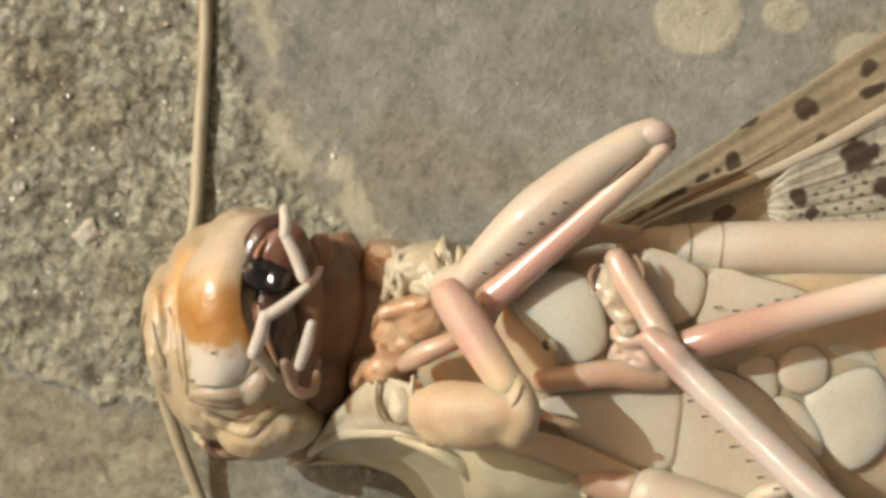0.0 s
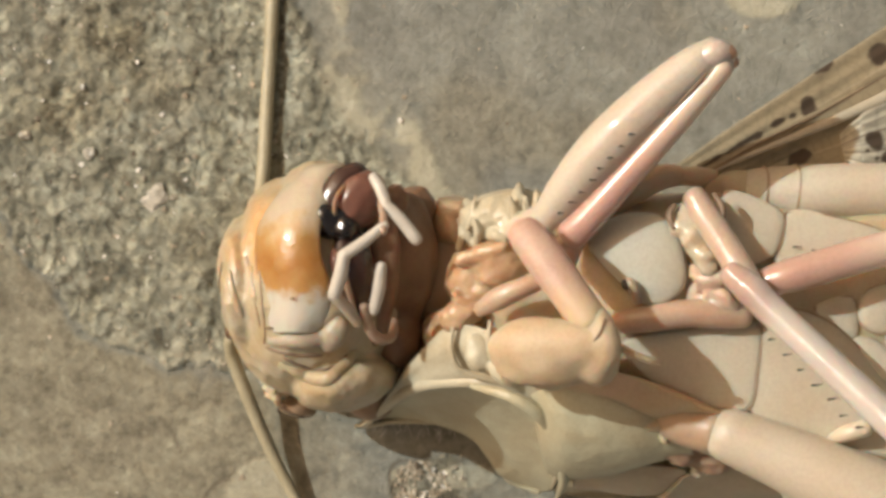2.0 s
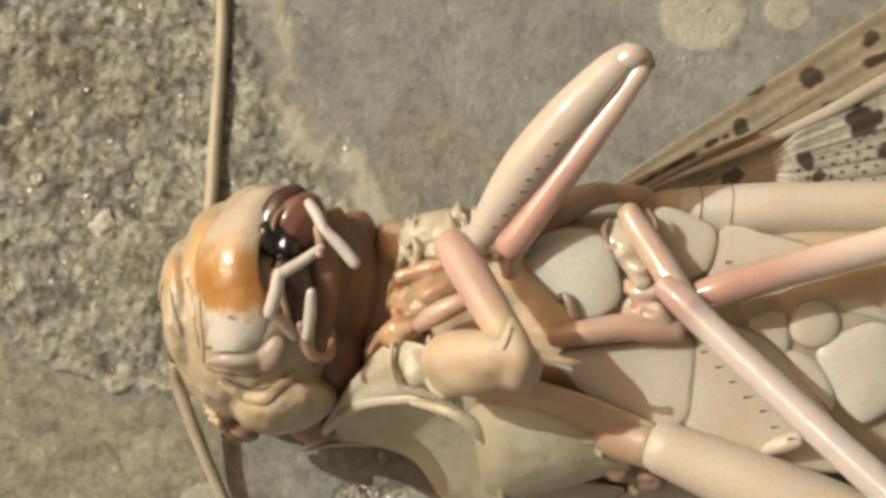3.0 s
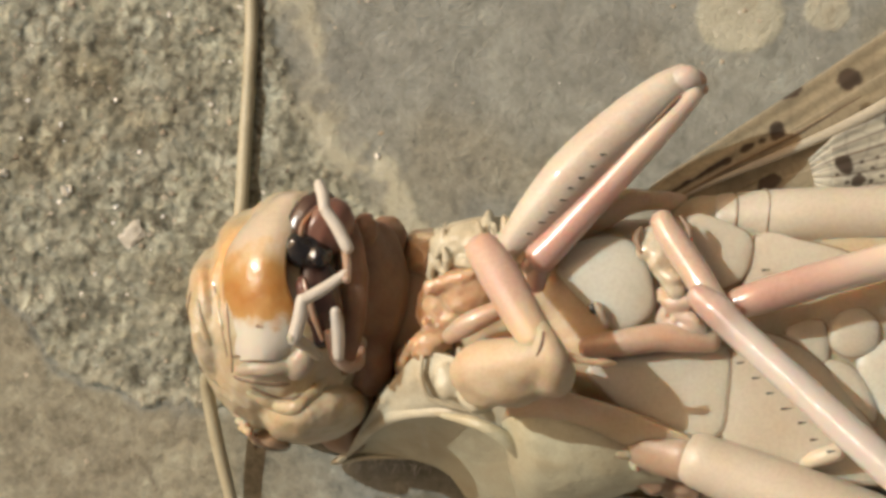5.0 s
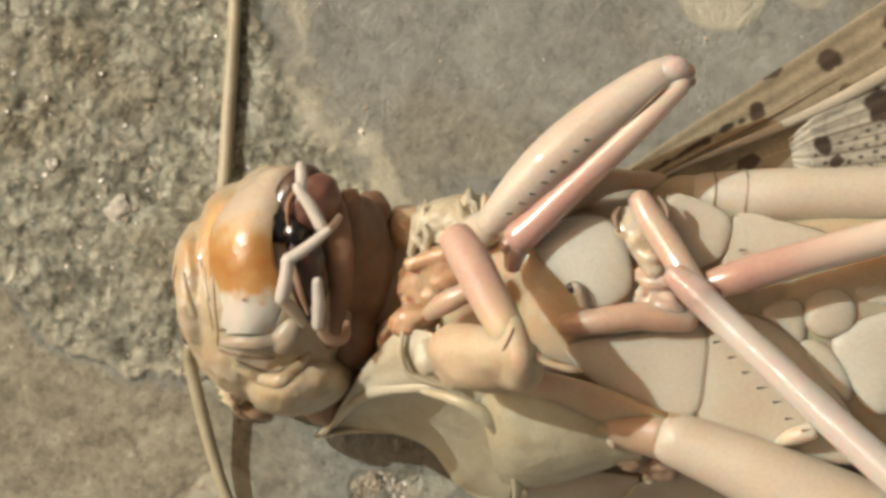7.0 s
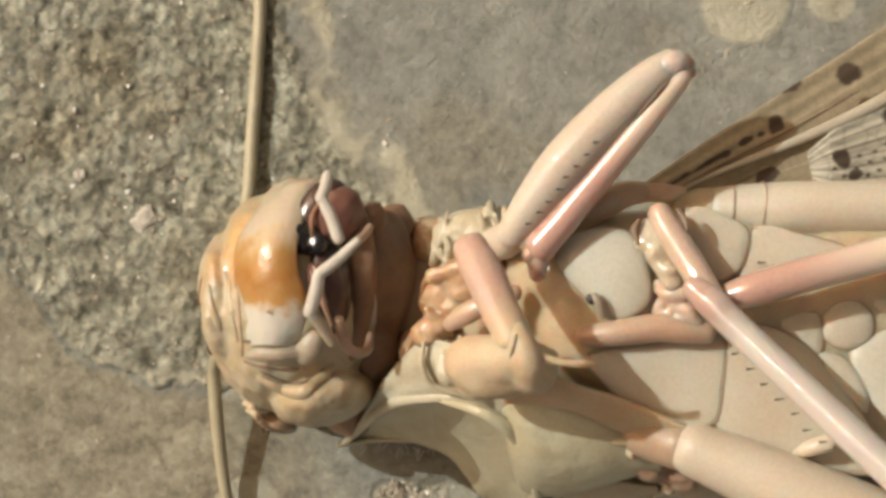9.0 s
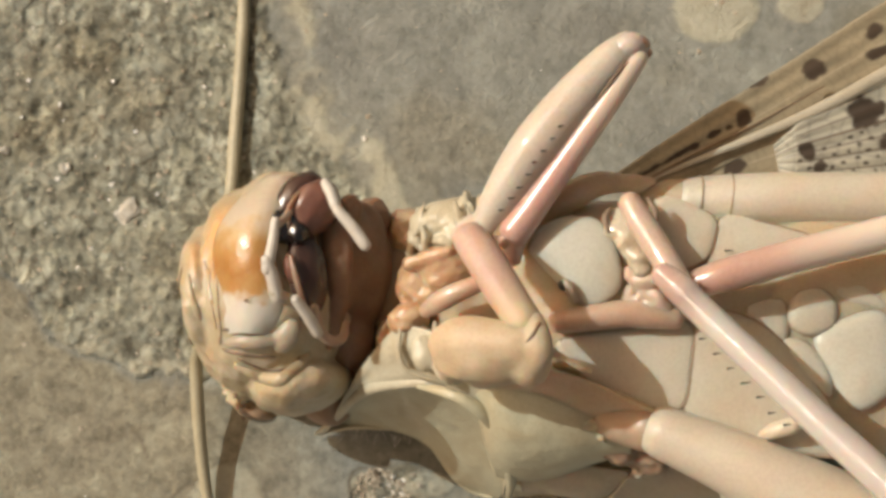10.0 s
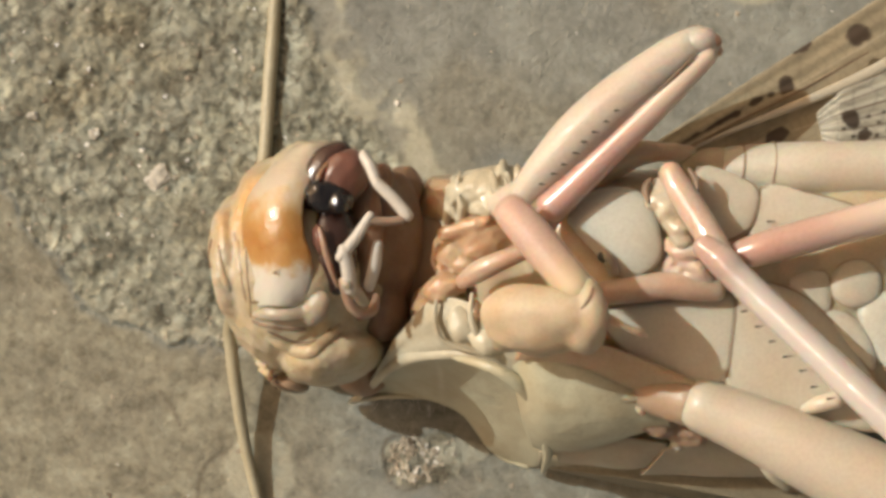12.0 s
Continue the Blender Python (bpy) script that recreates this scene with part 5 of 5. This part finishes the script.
    # Hind legs.
    hind = part("hind_thigh", tube([(7.09, 0.01, 9.60), (8.28, 0.04, 9.90), (9.81, 0.05, 10.20), (12.39, 0.01, 10.30), (17.58, -0.00, 10.20)], (0.76, 0.80, 0.82, 0.86, 1.0), sides=32), THIGH, locust, "thick cream hind thigh")
    part("hind_hip", tube([(5.70, -0.06, 9.30), (6.40, 0.07, 9.50), (7.09, 0.01, 9.60)], (0.5, 0.66, 0.72)), CREAM, hind)
    for q in ((7.40, -0.00, 9.68), (8.32, 0.04, 9.90)):
        ring = [(q[0] + 0.06 * math.sin(a * 2), q[1] + 0.83 * math.cos(a), q[2] + 0.83 * math.sin(a)) for a in np.linspace(-0.4, math.pi + 0.4, 10)]
        part("joint_ring", tube(ring, [0.03] * 10, sides=8, steps=3, up=(1, 0, 0)), RING, hind)
    low = part("hind_thigh", tube([(6.04, -7.14, 10.90), (7.77, -7.88, 11.20), (9.50, -8.69, 11.40), (12.87, -10.29, 11.60)], (0.82, 0.96, 1.14, 1.4), sides=32), THIGH, locust, "thick cream hind thigh")
    # Its brown holds part of the shadow that the chest thigh throws here.
    part("hind_hip", tube([(4.13, -6.60, 9.40), (4.93, -6.80, 10.10), (5.80, -7.08, 10.75)], (0.66, 0.76, 0.76), sides=24), HIP_PART_SHADE, low, "hip of the hind leg, thigh's shadow put into its brown-pink")
    # Pale tabs and folds of skin between the side of the chest and the hind thigh.
    part("hip_frill", join(tube([(3.28, -6.82, 9.75), (3.70, -6.89, 10.10), (4.24, -6.96, 10.15), (4.83, -6.94, 10.25), (5.61, -7.16, 10.35)], (0.10, 0.20, 0.18, 0.18, 0.30), sides=12), blob((3.60, -6.89, 10.05), (0.34, 0.26, 0.25), (0, 0, 10), 0.2, 63), blob((4.27, -7.20, 9.95), (0.15, 0.36, 0.25), (0, 0, 20), 0.2, 64), blob((4.81, -6.89, 10.25), (0.36, 0.20, 0.25), (0, 0, 5), 0.2, 65), blob((5.52, -7.19, 10.25), (0.42, 0.36, 0.3), (0, 0, -10), 0.15, 66)), CREAM, locust, "crumpled pale frill of skin at the hip", fuse=0.05, soften=3, wrinkle=0.14)
    # The recess is made dark by its brown colour, not by depth alone.
    part("hip_hollow", join(blob((4.92, -7.65, 8.60), (0.75, 0.6, 0.7), (0, 0, -20), 0.2, 67), blob((5.81, -8.05, 8.20), (0.9, 0.5, 0.7), (0, 0, -20), 0.2, 68), blob((5.12, -7.26, 9.30), (0.25, 0.4, 0.4), (0, 0, 15), 0.15, 69)), HOLLOW_SHADE, locust, "folded skin in the hip's hollow, its shade put into the brown", fuse=0.06, soften=4, wrinkle=0.16)
    part("lobe_ridge", tube([(2.81, -6.31, 9.90), (3.04, -6.62, 9.80), (3.02, -7.06, 9.50), (3.21, -7.48, 9.00), (3.48, -7.73, 8.50)], (0.06, 0.12, 0.14, 0.12, 0.05), sides=12), IVORY, locust, "curved pale ridge at the end of the side")
    for top, low_edge in (([(1.86, -8.80, 5.60), (2.76, -8.63, 6.20), (3.72, -8.40, 6.60), (4.55, -8.46, 6.80), (5.38, -8.57, 6.80)], [(1.96, -9.35, 4.80), (3.01, -9.45, 5.00), (4.12, -9.55, 5.20), (4.94, -9.42, 5.40), (5.67, -9.15, 5.60)]), ([(5.29, -8.83, 6.60), (6.02, -8.49, 6.90), (6.87, -8.33, 7.10), (7.60, -8.59, 7.00), (8.38, -9.06, 6.80)], [(4.70, -9.74, 4.90), (5.90, -9.72, 5.10), (6.90, -9.75, 5.30), (7.82, -9.74, 5.40), (8.75, -9.72, 5.60)])):
        part("flank_fold", sheet(top, low_edge, 20, 10, sag=0.35, bow=(0, -0.15, 0.3)), FLANK, locust, "pale creased skin along the flank", thick=0.12)
    part("flank_scale", tube([(8.53, -8.98, 7.00), (8.74, -9.33, 7.00), (9.03, -9.70, 6.80), (9.33, -10.08, 6.50)], (0.30, 0.34, 0.27, 0.08), sides=16, flat=0.5), IVORY, locust, "pointed pale scale behind the hip")
    part("breathing_hole", blob((5.66, -8.55, 7.60), (0.22, 0.24, 0.2), (0, 0, 40), 0.1, 41), GLOSS, locust)
    for a, st, n, sz, sd in (((7.05, -4.41, 12.10), (0.42, -0.42, 0.0), 7, (0.26, 0.03, 0.03), 2), ((7.98, -1.68, 11.50), (0.5, -0.05, 0.0), 3, (0.22, 0.0, 0.05), 3), ((9.25, -1.59, 11.50), (0.5, 0.12, 0.0), 3, (0.2, 0.05, 0.05), 4)):
        tagged(part("spines", spines(n, a, st, sz, 0.05, sd), SPINE, locust, "short dark bristles"), kind="stuff")


build_other_legs()

mandible = part("mandible", join(blob((-5.46, -0.79, 8.55), (0.80, 0.56, 0.42), (0, 12, -10), 0.10, 9), blob((-5.76, -0.61, 8.70), (0.34, 0.42, 0.34), (0, 0, 20), 0.1, 10), blob((-5.12, -0.96, 8.75), (0.36, 0.38, 0.3), (0, 0, 0), 0.1, 11)), BLACK, locust, "glossy black biting jaw", fuse=0.05, soften=4)

# Moving mouth feelers and shin: built along x about their middle.
def palp(long, r0, r1, r2, mat=CHALK, label="chalk-white segment of a mouth feeler"):
    """One segment of a mouth feeler, slightly swollen in the middle, pinched at its joints."""
    h = long / 2
    return part("palp", tube([(-h, 0, 0), (-h * 0.8, 0.0, 0.0), (0, 0.03, 0), (h * 0.8, 0.0, 0.0), (h, 0, 0)], (r0 * 0.9, r0, r1, r2, r2 * 0.9), sides=16), mat, locust, label)


palp_tip = palp(0.95, 0.17, 0.19, 0.18)
palp_upper = palp(1.50, 0.18, 0.20, 0.20)
palp_link = palp(1.05, 0.13, 0.13, 0.14, PALP_ROOT, "thin brown segment of a mouth feeler")
palp_inner = palp(1.62, 0.15, 0.18, 0.19)
palp_middle = palp(1.34, 0.20, 0.22, 0.21)
palp_outer = palp(1.25, 0.20, 0.20, 0.17, GREY, "greyish segment of a mouth feeler")
palp_small = palp(1.48, 0.17, 0.20, 0.18, label="short chalk-white lip feeler")
shin_moving = part("fore_shin", tube([(-1.75, 0, -0.1), (-0.8, 0.02, 0.05), (0.4, 0.0, 0.05), (1.5, 0.0, 0)], (0.52, 0.58, 0.56, 0.52), sides=22, flat=0.85), CHEST_SHIN, locust, "pink front shin folded over the chest")

PALP_UPPER = [
    (0.0, (-4.76, 1.17, 9.60), (-4.73, 0.49, 9.90), (-4.14, -0.89, 9.90)),
    (0.5, (-5.47, 1.26, 9.60), (-4.89, 1.50, 9.90), (-4.24, 1.04, 9.90)),
    (1.0, (-4.86, 1.65, 9.60), (-4.98, 1.23, 9.90), (-4.53, -0.04, 9.90)),
    (1.5, (-4.68, 0.96, 9.60), (-4.49, 0.10, 9.90), (-3.62, -1.03, 9.90)),
    (2.0, (-4.43, 0.66, 9.60), (-3.97, -0.32, 9.90), (-3.14, -1.28, 9.90)),
    (2.5, (-4.57, 0.57, 9.60), (-4.21, -0.40, 9.90), (-3.37, -1.47, 9.90)),
    (3.0, (-4.61, 0.37, 9.60), (-4.09, -0.54, 9.90), (-3.16, -1.56, 9.90)),
    (5.0, (-5.07, 1.15, 9.60), (-4.90, 0.44, 9.90), (-4.20, -0.78, 9.90)),
    (5.5, (-4.89, 1.01, 9.60), (-4.59, 0.22, 9.90), (-3.65, -0.82, 9.90)),
    (6.0, (-4.88, 1.09, 9.60), (-4.70, 0.28, 9.90), (-3.95, -0.79, 9.90)),
    (6.5, (-5.11, 1.01, 9.60), (-5.11, 0.19, 9.90), (-4.43, -1.00, 9.90)),
    (7.0, (-5.09, 1.02, 9.60), (-5.06, 0.22, 9.90), (-4.50, -0.71, 9.90)),
    (9.0, (-4.98, 1.08, 9.60), (-5.12, 0.43, 9.90), (-4.59, -0.82, 9.90)),
    (9.5, (-4.46, 0.51, 9.60), (-3.99, -0.31, 9.90), (-2.99, -1.38, 9.90)),
    (10.0, (-4.42, 0.65, 9.60), (-3.99, -0.28, 9.90), (-3.05, -1.46, 9.90)),
    (10.5, (-4.39, 0.66, 9.60), (-3.87, -0.32, 9.90), (-2.97, -1.45, 9.90)),
    (11.0, (-4.33, 0.87, 9.60), (-3.95, -0.10, 9.90), (-3.03, -1.07, 9.90)),
    (11.5, (-4.06, 0.51, 9.60), (-3.64, -0.46, 9.90), (-2.76, -1.47, 9.90)),
    (12.0, (-4.34, 0.60, 9.60), (-3.81, -0.43, 9.90), (-2.91, -1.38, 9.90)),
]
PALP_LOWER = [
    (0.0, (-3.69, -0.57, 9.30), (-4.04, -1.12, 10.20), (-5.31, -2.04, 10.20), (-5.65, -3.07, 9.90), (-5.11, -3.89, 9.20)),
    (0.5, (-4.16, -0.10, 9.30), (-4.51, -0.65, 10.20), (-5.57, -1.92, 10.20), (-5.84, -3.09, 9.90), (-5.34, -3.80, 9.20)),
    (1.0, (-4.76, -0.50, 9.30), (-5.11, -1.05, 10.20), (-5.91, -2.26, 10.20), (-5.92, -3.46, 9.90), (-5.19, -4.02, 9.20)),
    (1.5, (-4.45, -0.11, 9.30), (-4.80, -0.66, 10.20), (-5.62, -1.84, 10.20), (-5.73, -2.84, 9.90), (-4.94, -3.75, 9.20)),
    (2.0, (-4.13, -0.39, 9.90), (-4.08, -0.97, 10.20), (-5.25, -1.83, 10.20), (-5.57, -3.01, 9.90), (-4.86, -3.92, 9.20)),
    (2.5, (-4.29, -0.64, 9.90), (-4.29, -1.06, 10.20), (-5.51, -2.01, 10.20), (-5.78, -3.20, 9.90), (-5.16, -3.96, 9.20)),
    (3.0, (-4.28, -0.69, 9.90), (-4.21, -1.17, 10.20), (-5.43, -1.96, 10.20), (-5.72, -3.05, 9.90), (-5.00, -3.82, 9.20)),
    (5.0, (-4.25, -1.14, 9.90), (-4.21, -1.57, 10.20), (-5.54, -2.39, 10.20), (-5.81, -3.49, 9.90), (-5.22, -3.96, 9.20)),
    (5.5, (-3.89, -0.72, 9.90), (-3.94, -0.98, 10.20), (-5.13, -1.74, 10.20), (-5.46, -2.92, 9.90), (-4.90, -3.70, 9.20)),
    (6.0, (-3.78, -0.48, 9.30), (-4.13, -1.03, 10.20), (-5.23, -1.88, 10.20), (-5.53, -3.20, 9.90), (-4.99, -3.85, 9.20)),
    (6.5, (-4.55, -1.25, 9.30), (-4.90, -1.80, 10.20), (-5.94, -2.60, 10.20), (-6.04, -3.67, 9.90), (-5.48, -4.01, 9.20)),
    (7.0, (-3.92, -0.49, 9.30), (-4.27, -1.04, 10.20), (-5.39, -1.86, 10.20), (-5.63, -3.00, 9.90), (-5.05, -3.74, 9.20)),
    (9.0, (-3.65, -0.43, 9.30), (-4.00, -0.98, 10.20), (-5.14, -1.97, 10.20), (-5.44, -3.09, 9.90), (-4.78, -4.10, 9.20)),
    (9.5, (-4.04, -0.43, 9.90), (-4.09, -1.02, 10.20), (-5.15, -1.87, 10.20), (-5.49, -2.95, 9.90), (-4.73, -3.81, 9.20)),
    (10.0, (-5.56, -0.34, 9.30), (-5.91, -0.89, 10.20), (-6.10, -2.06, 10.20), (-5.88, -2.96, 9.90), (-5.21, -3.37, 9.20)),
    (10.5, (-4.18, 0.27, 9.30), (-4.53, -0.28, 10.20), (-5.39, -1.62, 10.20), (-5.52, -2.87, 9.90), (-4.81, -3.62, 9.20)),
    (11.0, (-3.28, -0.58, 9.90), (-3.71, -0.78, 10.20), (-4.89, -1.46, 10.20), (-5.24, -2.59, 9.90), (-4.54, -3.52, 9.20)),
    (11.5, (-2.86, -1.63, 9.90), (-4.13, -1.71, 10.20), (-4.96, -2.58, 10.20), (-4.77, -3.61, 9.90), (-4.34, -4.30, 9.20)),
    (12.0, (-2.98, -1.57, 9.90), (-4.11, -1.61, 10.20), (-4.80, -2.59, 10.20), (-4.65, -3.63, 9.90), (-4.32, -4.04, 9.20)),
]
PALP_SMALL = [
    (0.0, (-3.91, -2.19, 9.80), (-4.36, -3.59, 9.30)),
    (0.5, (-5.25, -2.99, 9.80), (-4.85, -3.79, 9.30)),
    (1.0, (-4.56, -2.31, 9.80), (-4.62, -3.66, 9.30)),
    (1.5, (-4.64, -1.85, 7.20), (-4.58, -3.13, 6.70)),
    (2.0, (-4.14, -2.15, 9.80), (-4.40, -3.49, 9.30)),
    (2.5, (-5.28, -3.04, 9.80), (-4.84, -3.78, 9.30)),
    (3.0, (-4.47, -2.49, 9.80), (-4.64, -3.79, 9.30)),
    (5.0, (-4.57, -2.74, 9.80), (-4.54, -3.97, 9.30)),
    (5.5, (-3.90, -2.26, 9.80), (-4.27, -3.60, 9.30)),
    (6.0, (-4.79, -3.40, 9.80), (-4.31, -4.38, 9.30)),
    (6.5, (-5.04, -2.90, 9.80), (-4.68, -4.08, 9.30)),
    (7.0, (-4.54, -2.52, 9.80), (-4.59, -3.81, 9.30)),
    (9.0, (-3.91, -2.05, 7.20), (-3.85, -3.31, 6.70)),
    (9.5, (-4.01, -2.30, 9.80), (-4.15, -3.59, 9.30)),
    (10.0, (-5.14, -3.31, 9.80), (-4.72, -4.00, 9.30)),
    (10.5, (-4.66, -2.01, 9.80), (-4.41, -3.26, 9.30)),
    (11.0, (-3.84, -1.73, 9.80), (-4.25, -3.10, 9.30)),
    (11.5, (-3.37, -2.19, 9.80), (-3.79, -3.49, 9.30)),
    (12.0, (-3.79, -2.31, 9.80), (-4.10, -3.65, 9.30)),
]
KNEE = [
    (0.0, (6.08, 3.46, 12.60)),
    (0.5, (5.50, 3.62, 13.20)),
    (1.0, (5.52, 3.45, 13.20)),
    (1.5, (4.76, 3.96, 13.80)),
    (2.0, (5.14, 3.58, 13.50)),
    (2.5, (5.44, 3.97, 13.20)),
    (3.0, (4.70, 3.93, 13.80)),
    (5.0, (5.61, 3.79, 12.60)),
    (5.5, (5.59, 3.73, 12.60)),
    (6.0, (5.52, 3.72, 12.60)),
    (6.5, (4.97, 4.43, 12.60)),
    (7.0, (5.84, 3.47, 12.60)),
    (9.0, (5.47, 4.27, 12.60)),
    (9.5, (4.76, 4.96, 12.60)),
    (10.0, (5.24, 4.90, 12.60)),
    (10.5, (6.62, 4.00, 12.60)),
    (11.0, (5.08, 4.80, 12.60)),
    (11.5, (6.27, 3.83, 12.60)),
    (12.0, (6.10, 3.91, 12.60)),
]
SHIN = [
    (0.0, (0.21, -1.32, 12.90), (1.92, -3.86, 14.00)),
    (0.5, (0.32, -1.05, 12.90), (1.95, -3.77, 14.00)),
    (1.0, (-0.05, -1.18, 12.90), (1.64, -3.85, 14.00)),
    (1.5, (0.01, -1.17, 12.90), (1.61, -3.77, 14.00)),
    (2.0, (0.11, -1.35, 12.90), (1.90, -3.90, 14.00)),
    (2.5, (0.08, -1.13, 12.90), (1.79, -3.70, 14.00)),
    (3.0, (-0.16, -1.38, 12.90), (1.28, -3.86, 14.00)),
    (5.0, (-0.04, -1.25, 12.90), (1.33, -3.68, 14.00)),
    (5.5, (-0.28, -1.51, 12.90), (1.13, -4.03, 14.00)),
    (6.0, (-0.03, -1.47, 12.90), (1.52, -3.79, 14.00)),
    (6.5, (0.09, -1.43, 12.90), (1.83, -3.91, 14.00)),
    (7.0, (-0.20, -1.53, 12.90), (1.17, -4.11, 14.00)),
    (9.0, (-0.38, -1.52, 12.90), (0.79, -3.96, 14.00)),
    (9.5, (0.25, -1.44, 12.90), (2.02, -3.94, 14.00)),
    (10.0, (0.22, -1.41, 12.90), (1.95, -4.10, 14.00)),
    (10.5, (0.42, -1.28, 12.90), (2.34, -3.64, 14.00)),
    (11.0, (0.16, -1.40, 12.90), (1.88, -3.86, 14.00)),
    (11.5, (0.28, -1.35, 12.90), (1.89, -3.99, 14.00)),
    (12.0, (0.34, -1.50, 12.90), (2.35, -3.89, 14.00)),
]


# How far the jaw is drawn back under the lip: seconds, share.
JAW = [(0.0, 0.0), (0.5, 0.05), (1.0, 0.5), (1.5, 0.8), (2.0, 0.5), (2.5, 0.6), (3.0, 0.45), (5.0, 0.25), (5.5, 0.6), (6.0, 0.6), (6.5, 0.55), (7.0, 0.7), (9.0, 0.65), (9.5, 0.7), (10.0, 0.6), (10.5, 0.8), (11.0, 0.35), (11.5, 0.05), (12.0, 0.0)]


def between(a, b, at=0.5):
    """A pose at a point of the line from a to b (millimetres), x along it, z as far up as it can be."""
    a, b = Vector(a), Vector(b)
    xa = (b - a).normalized()
    ya = Vector((0, 0, 1)).cross(xa).normalized()
    za = xa.cross(ya)
    m = Matrix((xa, ya, za)).transposed().to_4x4()
    m.translation = (a + (b - a) * at) * MM
    return m


THIGH_ROOT = Vector((-0.51, -4.64, 10.40))
THIGH_KNEE = Vector([b for t, a, b in SHIN if t == 11.0][0])


def swing(knee):
    """Turns the chest thigh about its root so that its end follows the knee (millimetres)."""
    old, now = THIGH_KNEE - THIGH_ROOT, Vector(knee) - THIGH_ROOT
    turn = math.atan2(now.y, now.x) - math.atan2(old.y, old.x)
    slide = (now.xy.length - old.xy.length) * 1.0 * now.xy.normalized()
    m = Matrix.Rotation(turn, 4, "Z")
    place = THIGH_ROOT + Vector((slide.x, slide.y, 0.0)) - m @ THIGH_ROOT
    # Drawn in, the thigh dips its root into the chest about the knee.
    across = Vector((-now.y, now.x, 0.0)).normalized()
    dip = Matrix.Rotation(-0.42 * min(1.0, max(0.0, old.xy.length - now.xy.length) / 0.9), 4, across)
    end = Vector(knee)
    return Matrix.Translation((end - dip @ end) * MM) @ dip @ Matrix.Translation(place * MM) @ m


# The head nods: seconds, sideways and lengthwise shift at the lip, in millimetres.
NOD = [(0.0, -0.06, -0.06), (0.5, -0.06, -0.08), (1.0, 0.01, -0.04), (1.5, 0.0, -0.03), (2.0, 0.03, -0.02), (2.5, -0.03, -0.03), (3.0, -0.08, -0.10), (5.0, -0.07, 0.02), (5.5, 0.05, 0.03), (6.0, -0.04, -0.05), (6.5, -0.10, -0.08), (7.0, 0.08, 0.08), (9.0, 0.12, 0.03), (9.5, 0.13, 0.02), (10.0, 0.02, -0.04), (10.5, 0.14, 0.03), (11.0, 0.06, 0.12), (11.5, -0.13, -0.13), (12.0, -0.15, -0.09)]
NECK_PIVOT = Vector((-6.0, -3.0, 2.5))


# Slope at which the free feeler hangs away from the head: seconds, sideways run over length.
FEELER = [(0.0, 0.37), (0.5, 0.45), (1.0, 0.43), (1.5, 0.40), (2.0, 0.44), (2.5, 0.46), (3.0, 0.42), (5.0, 0.24), (5.5, 0.22), (6.0, 0.25), (6.5, 0.27), (7.0, 0.28), (9.0, 0.12), (9.5, 0.13), (10.0, 0.10), (10.5, 0.06), (11.0, 0.12), (11.5, 0.14), (12.0, 0.157)]
FEELER_ROOT = Vector((-9.80, -4.90, 1.80))


def hang(slope):
    turn = Matrix.Rotation(math.atan(slope) - math.atan(0.157), 4, "Z")
    return Matrix.Translation((FEELER_ROOT - turn @ FEELER_ROOT) * MM) @ turn


def nod(dx, dy):
    turn = Matrix.Rotation(dx / 6.5, 4, "Y")
    return Matrix.Translation((NECK_PIVOT + Vector((0.0, dy, 0.0)) - turn @ NECK_PIVOT) * MM) @ turn


def motions():
    walk(feeler, [(t, hang(k)) for t, k in FEELER])
    walk(head, [(t, nod(dx, dy)) for t, dx, dy in NOD])
    walk(palp_tip, [(t, between(a, b)) for t, a, b, c in PALP_UPPER])
    walk(palp_upper, [(t, between(b, c)) for t, a, b, c in PALP_UPPER])
    walk(palp_link, [(t, between(o, a)) for t, o, a, b, c, d in PALP_LOWER])
    walk(palp_inner, [(t, between(a, b)) for t, o, a, b, c, d in PALP_LOWER])
    walk(palp_middle, [(t, between(b, c)) for t, o, a, b, c, d in PALP_LOWER])
    walk(palp_outer, [(t, between(c, d)) for t, o, a, b, c, d in PALP_LOWER])
    walk(palp_small, [(t, between(a, b)) for t, a, b in PALP_SMALL])
    walk(shin_moving, [(t, between(a, b)) for t, a, b in SHIN])
    walk(chest_thigh, [(t, swing(b)) for t, a, b in SHIN])
    walk(mandible, [(t, pose(-0.42 * k * MM, 0.08 * k * MM, -0.30 * k * MM)) for t, k in JAW])
    walk(fore_leg, [(t, between(ROOT, k, 0.0)) for t, k in KNEE])


motions()
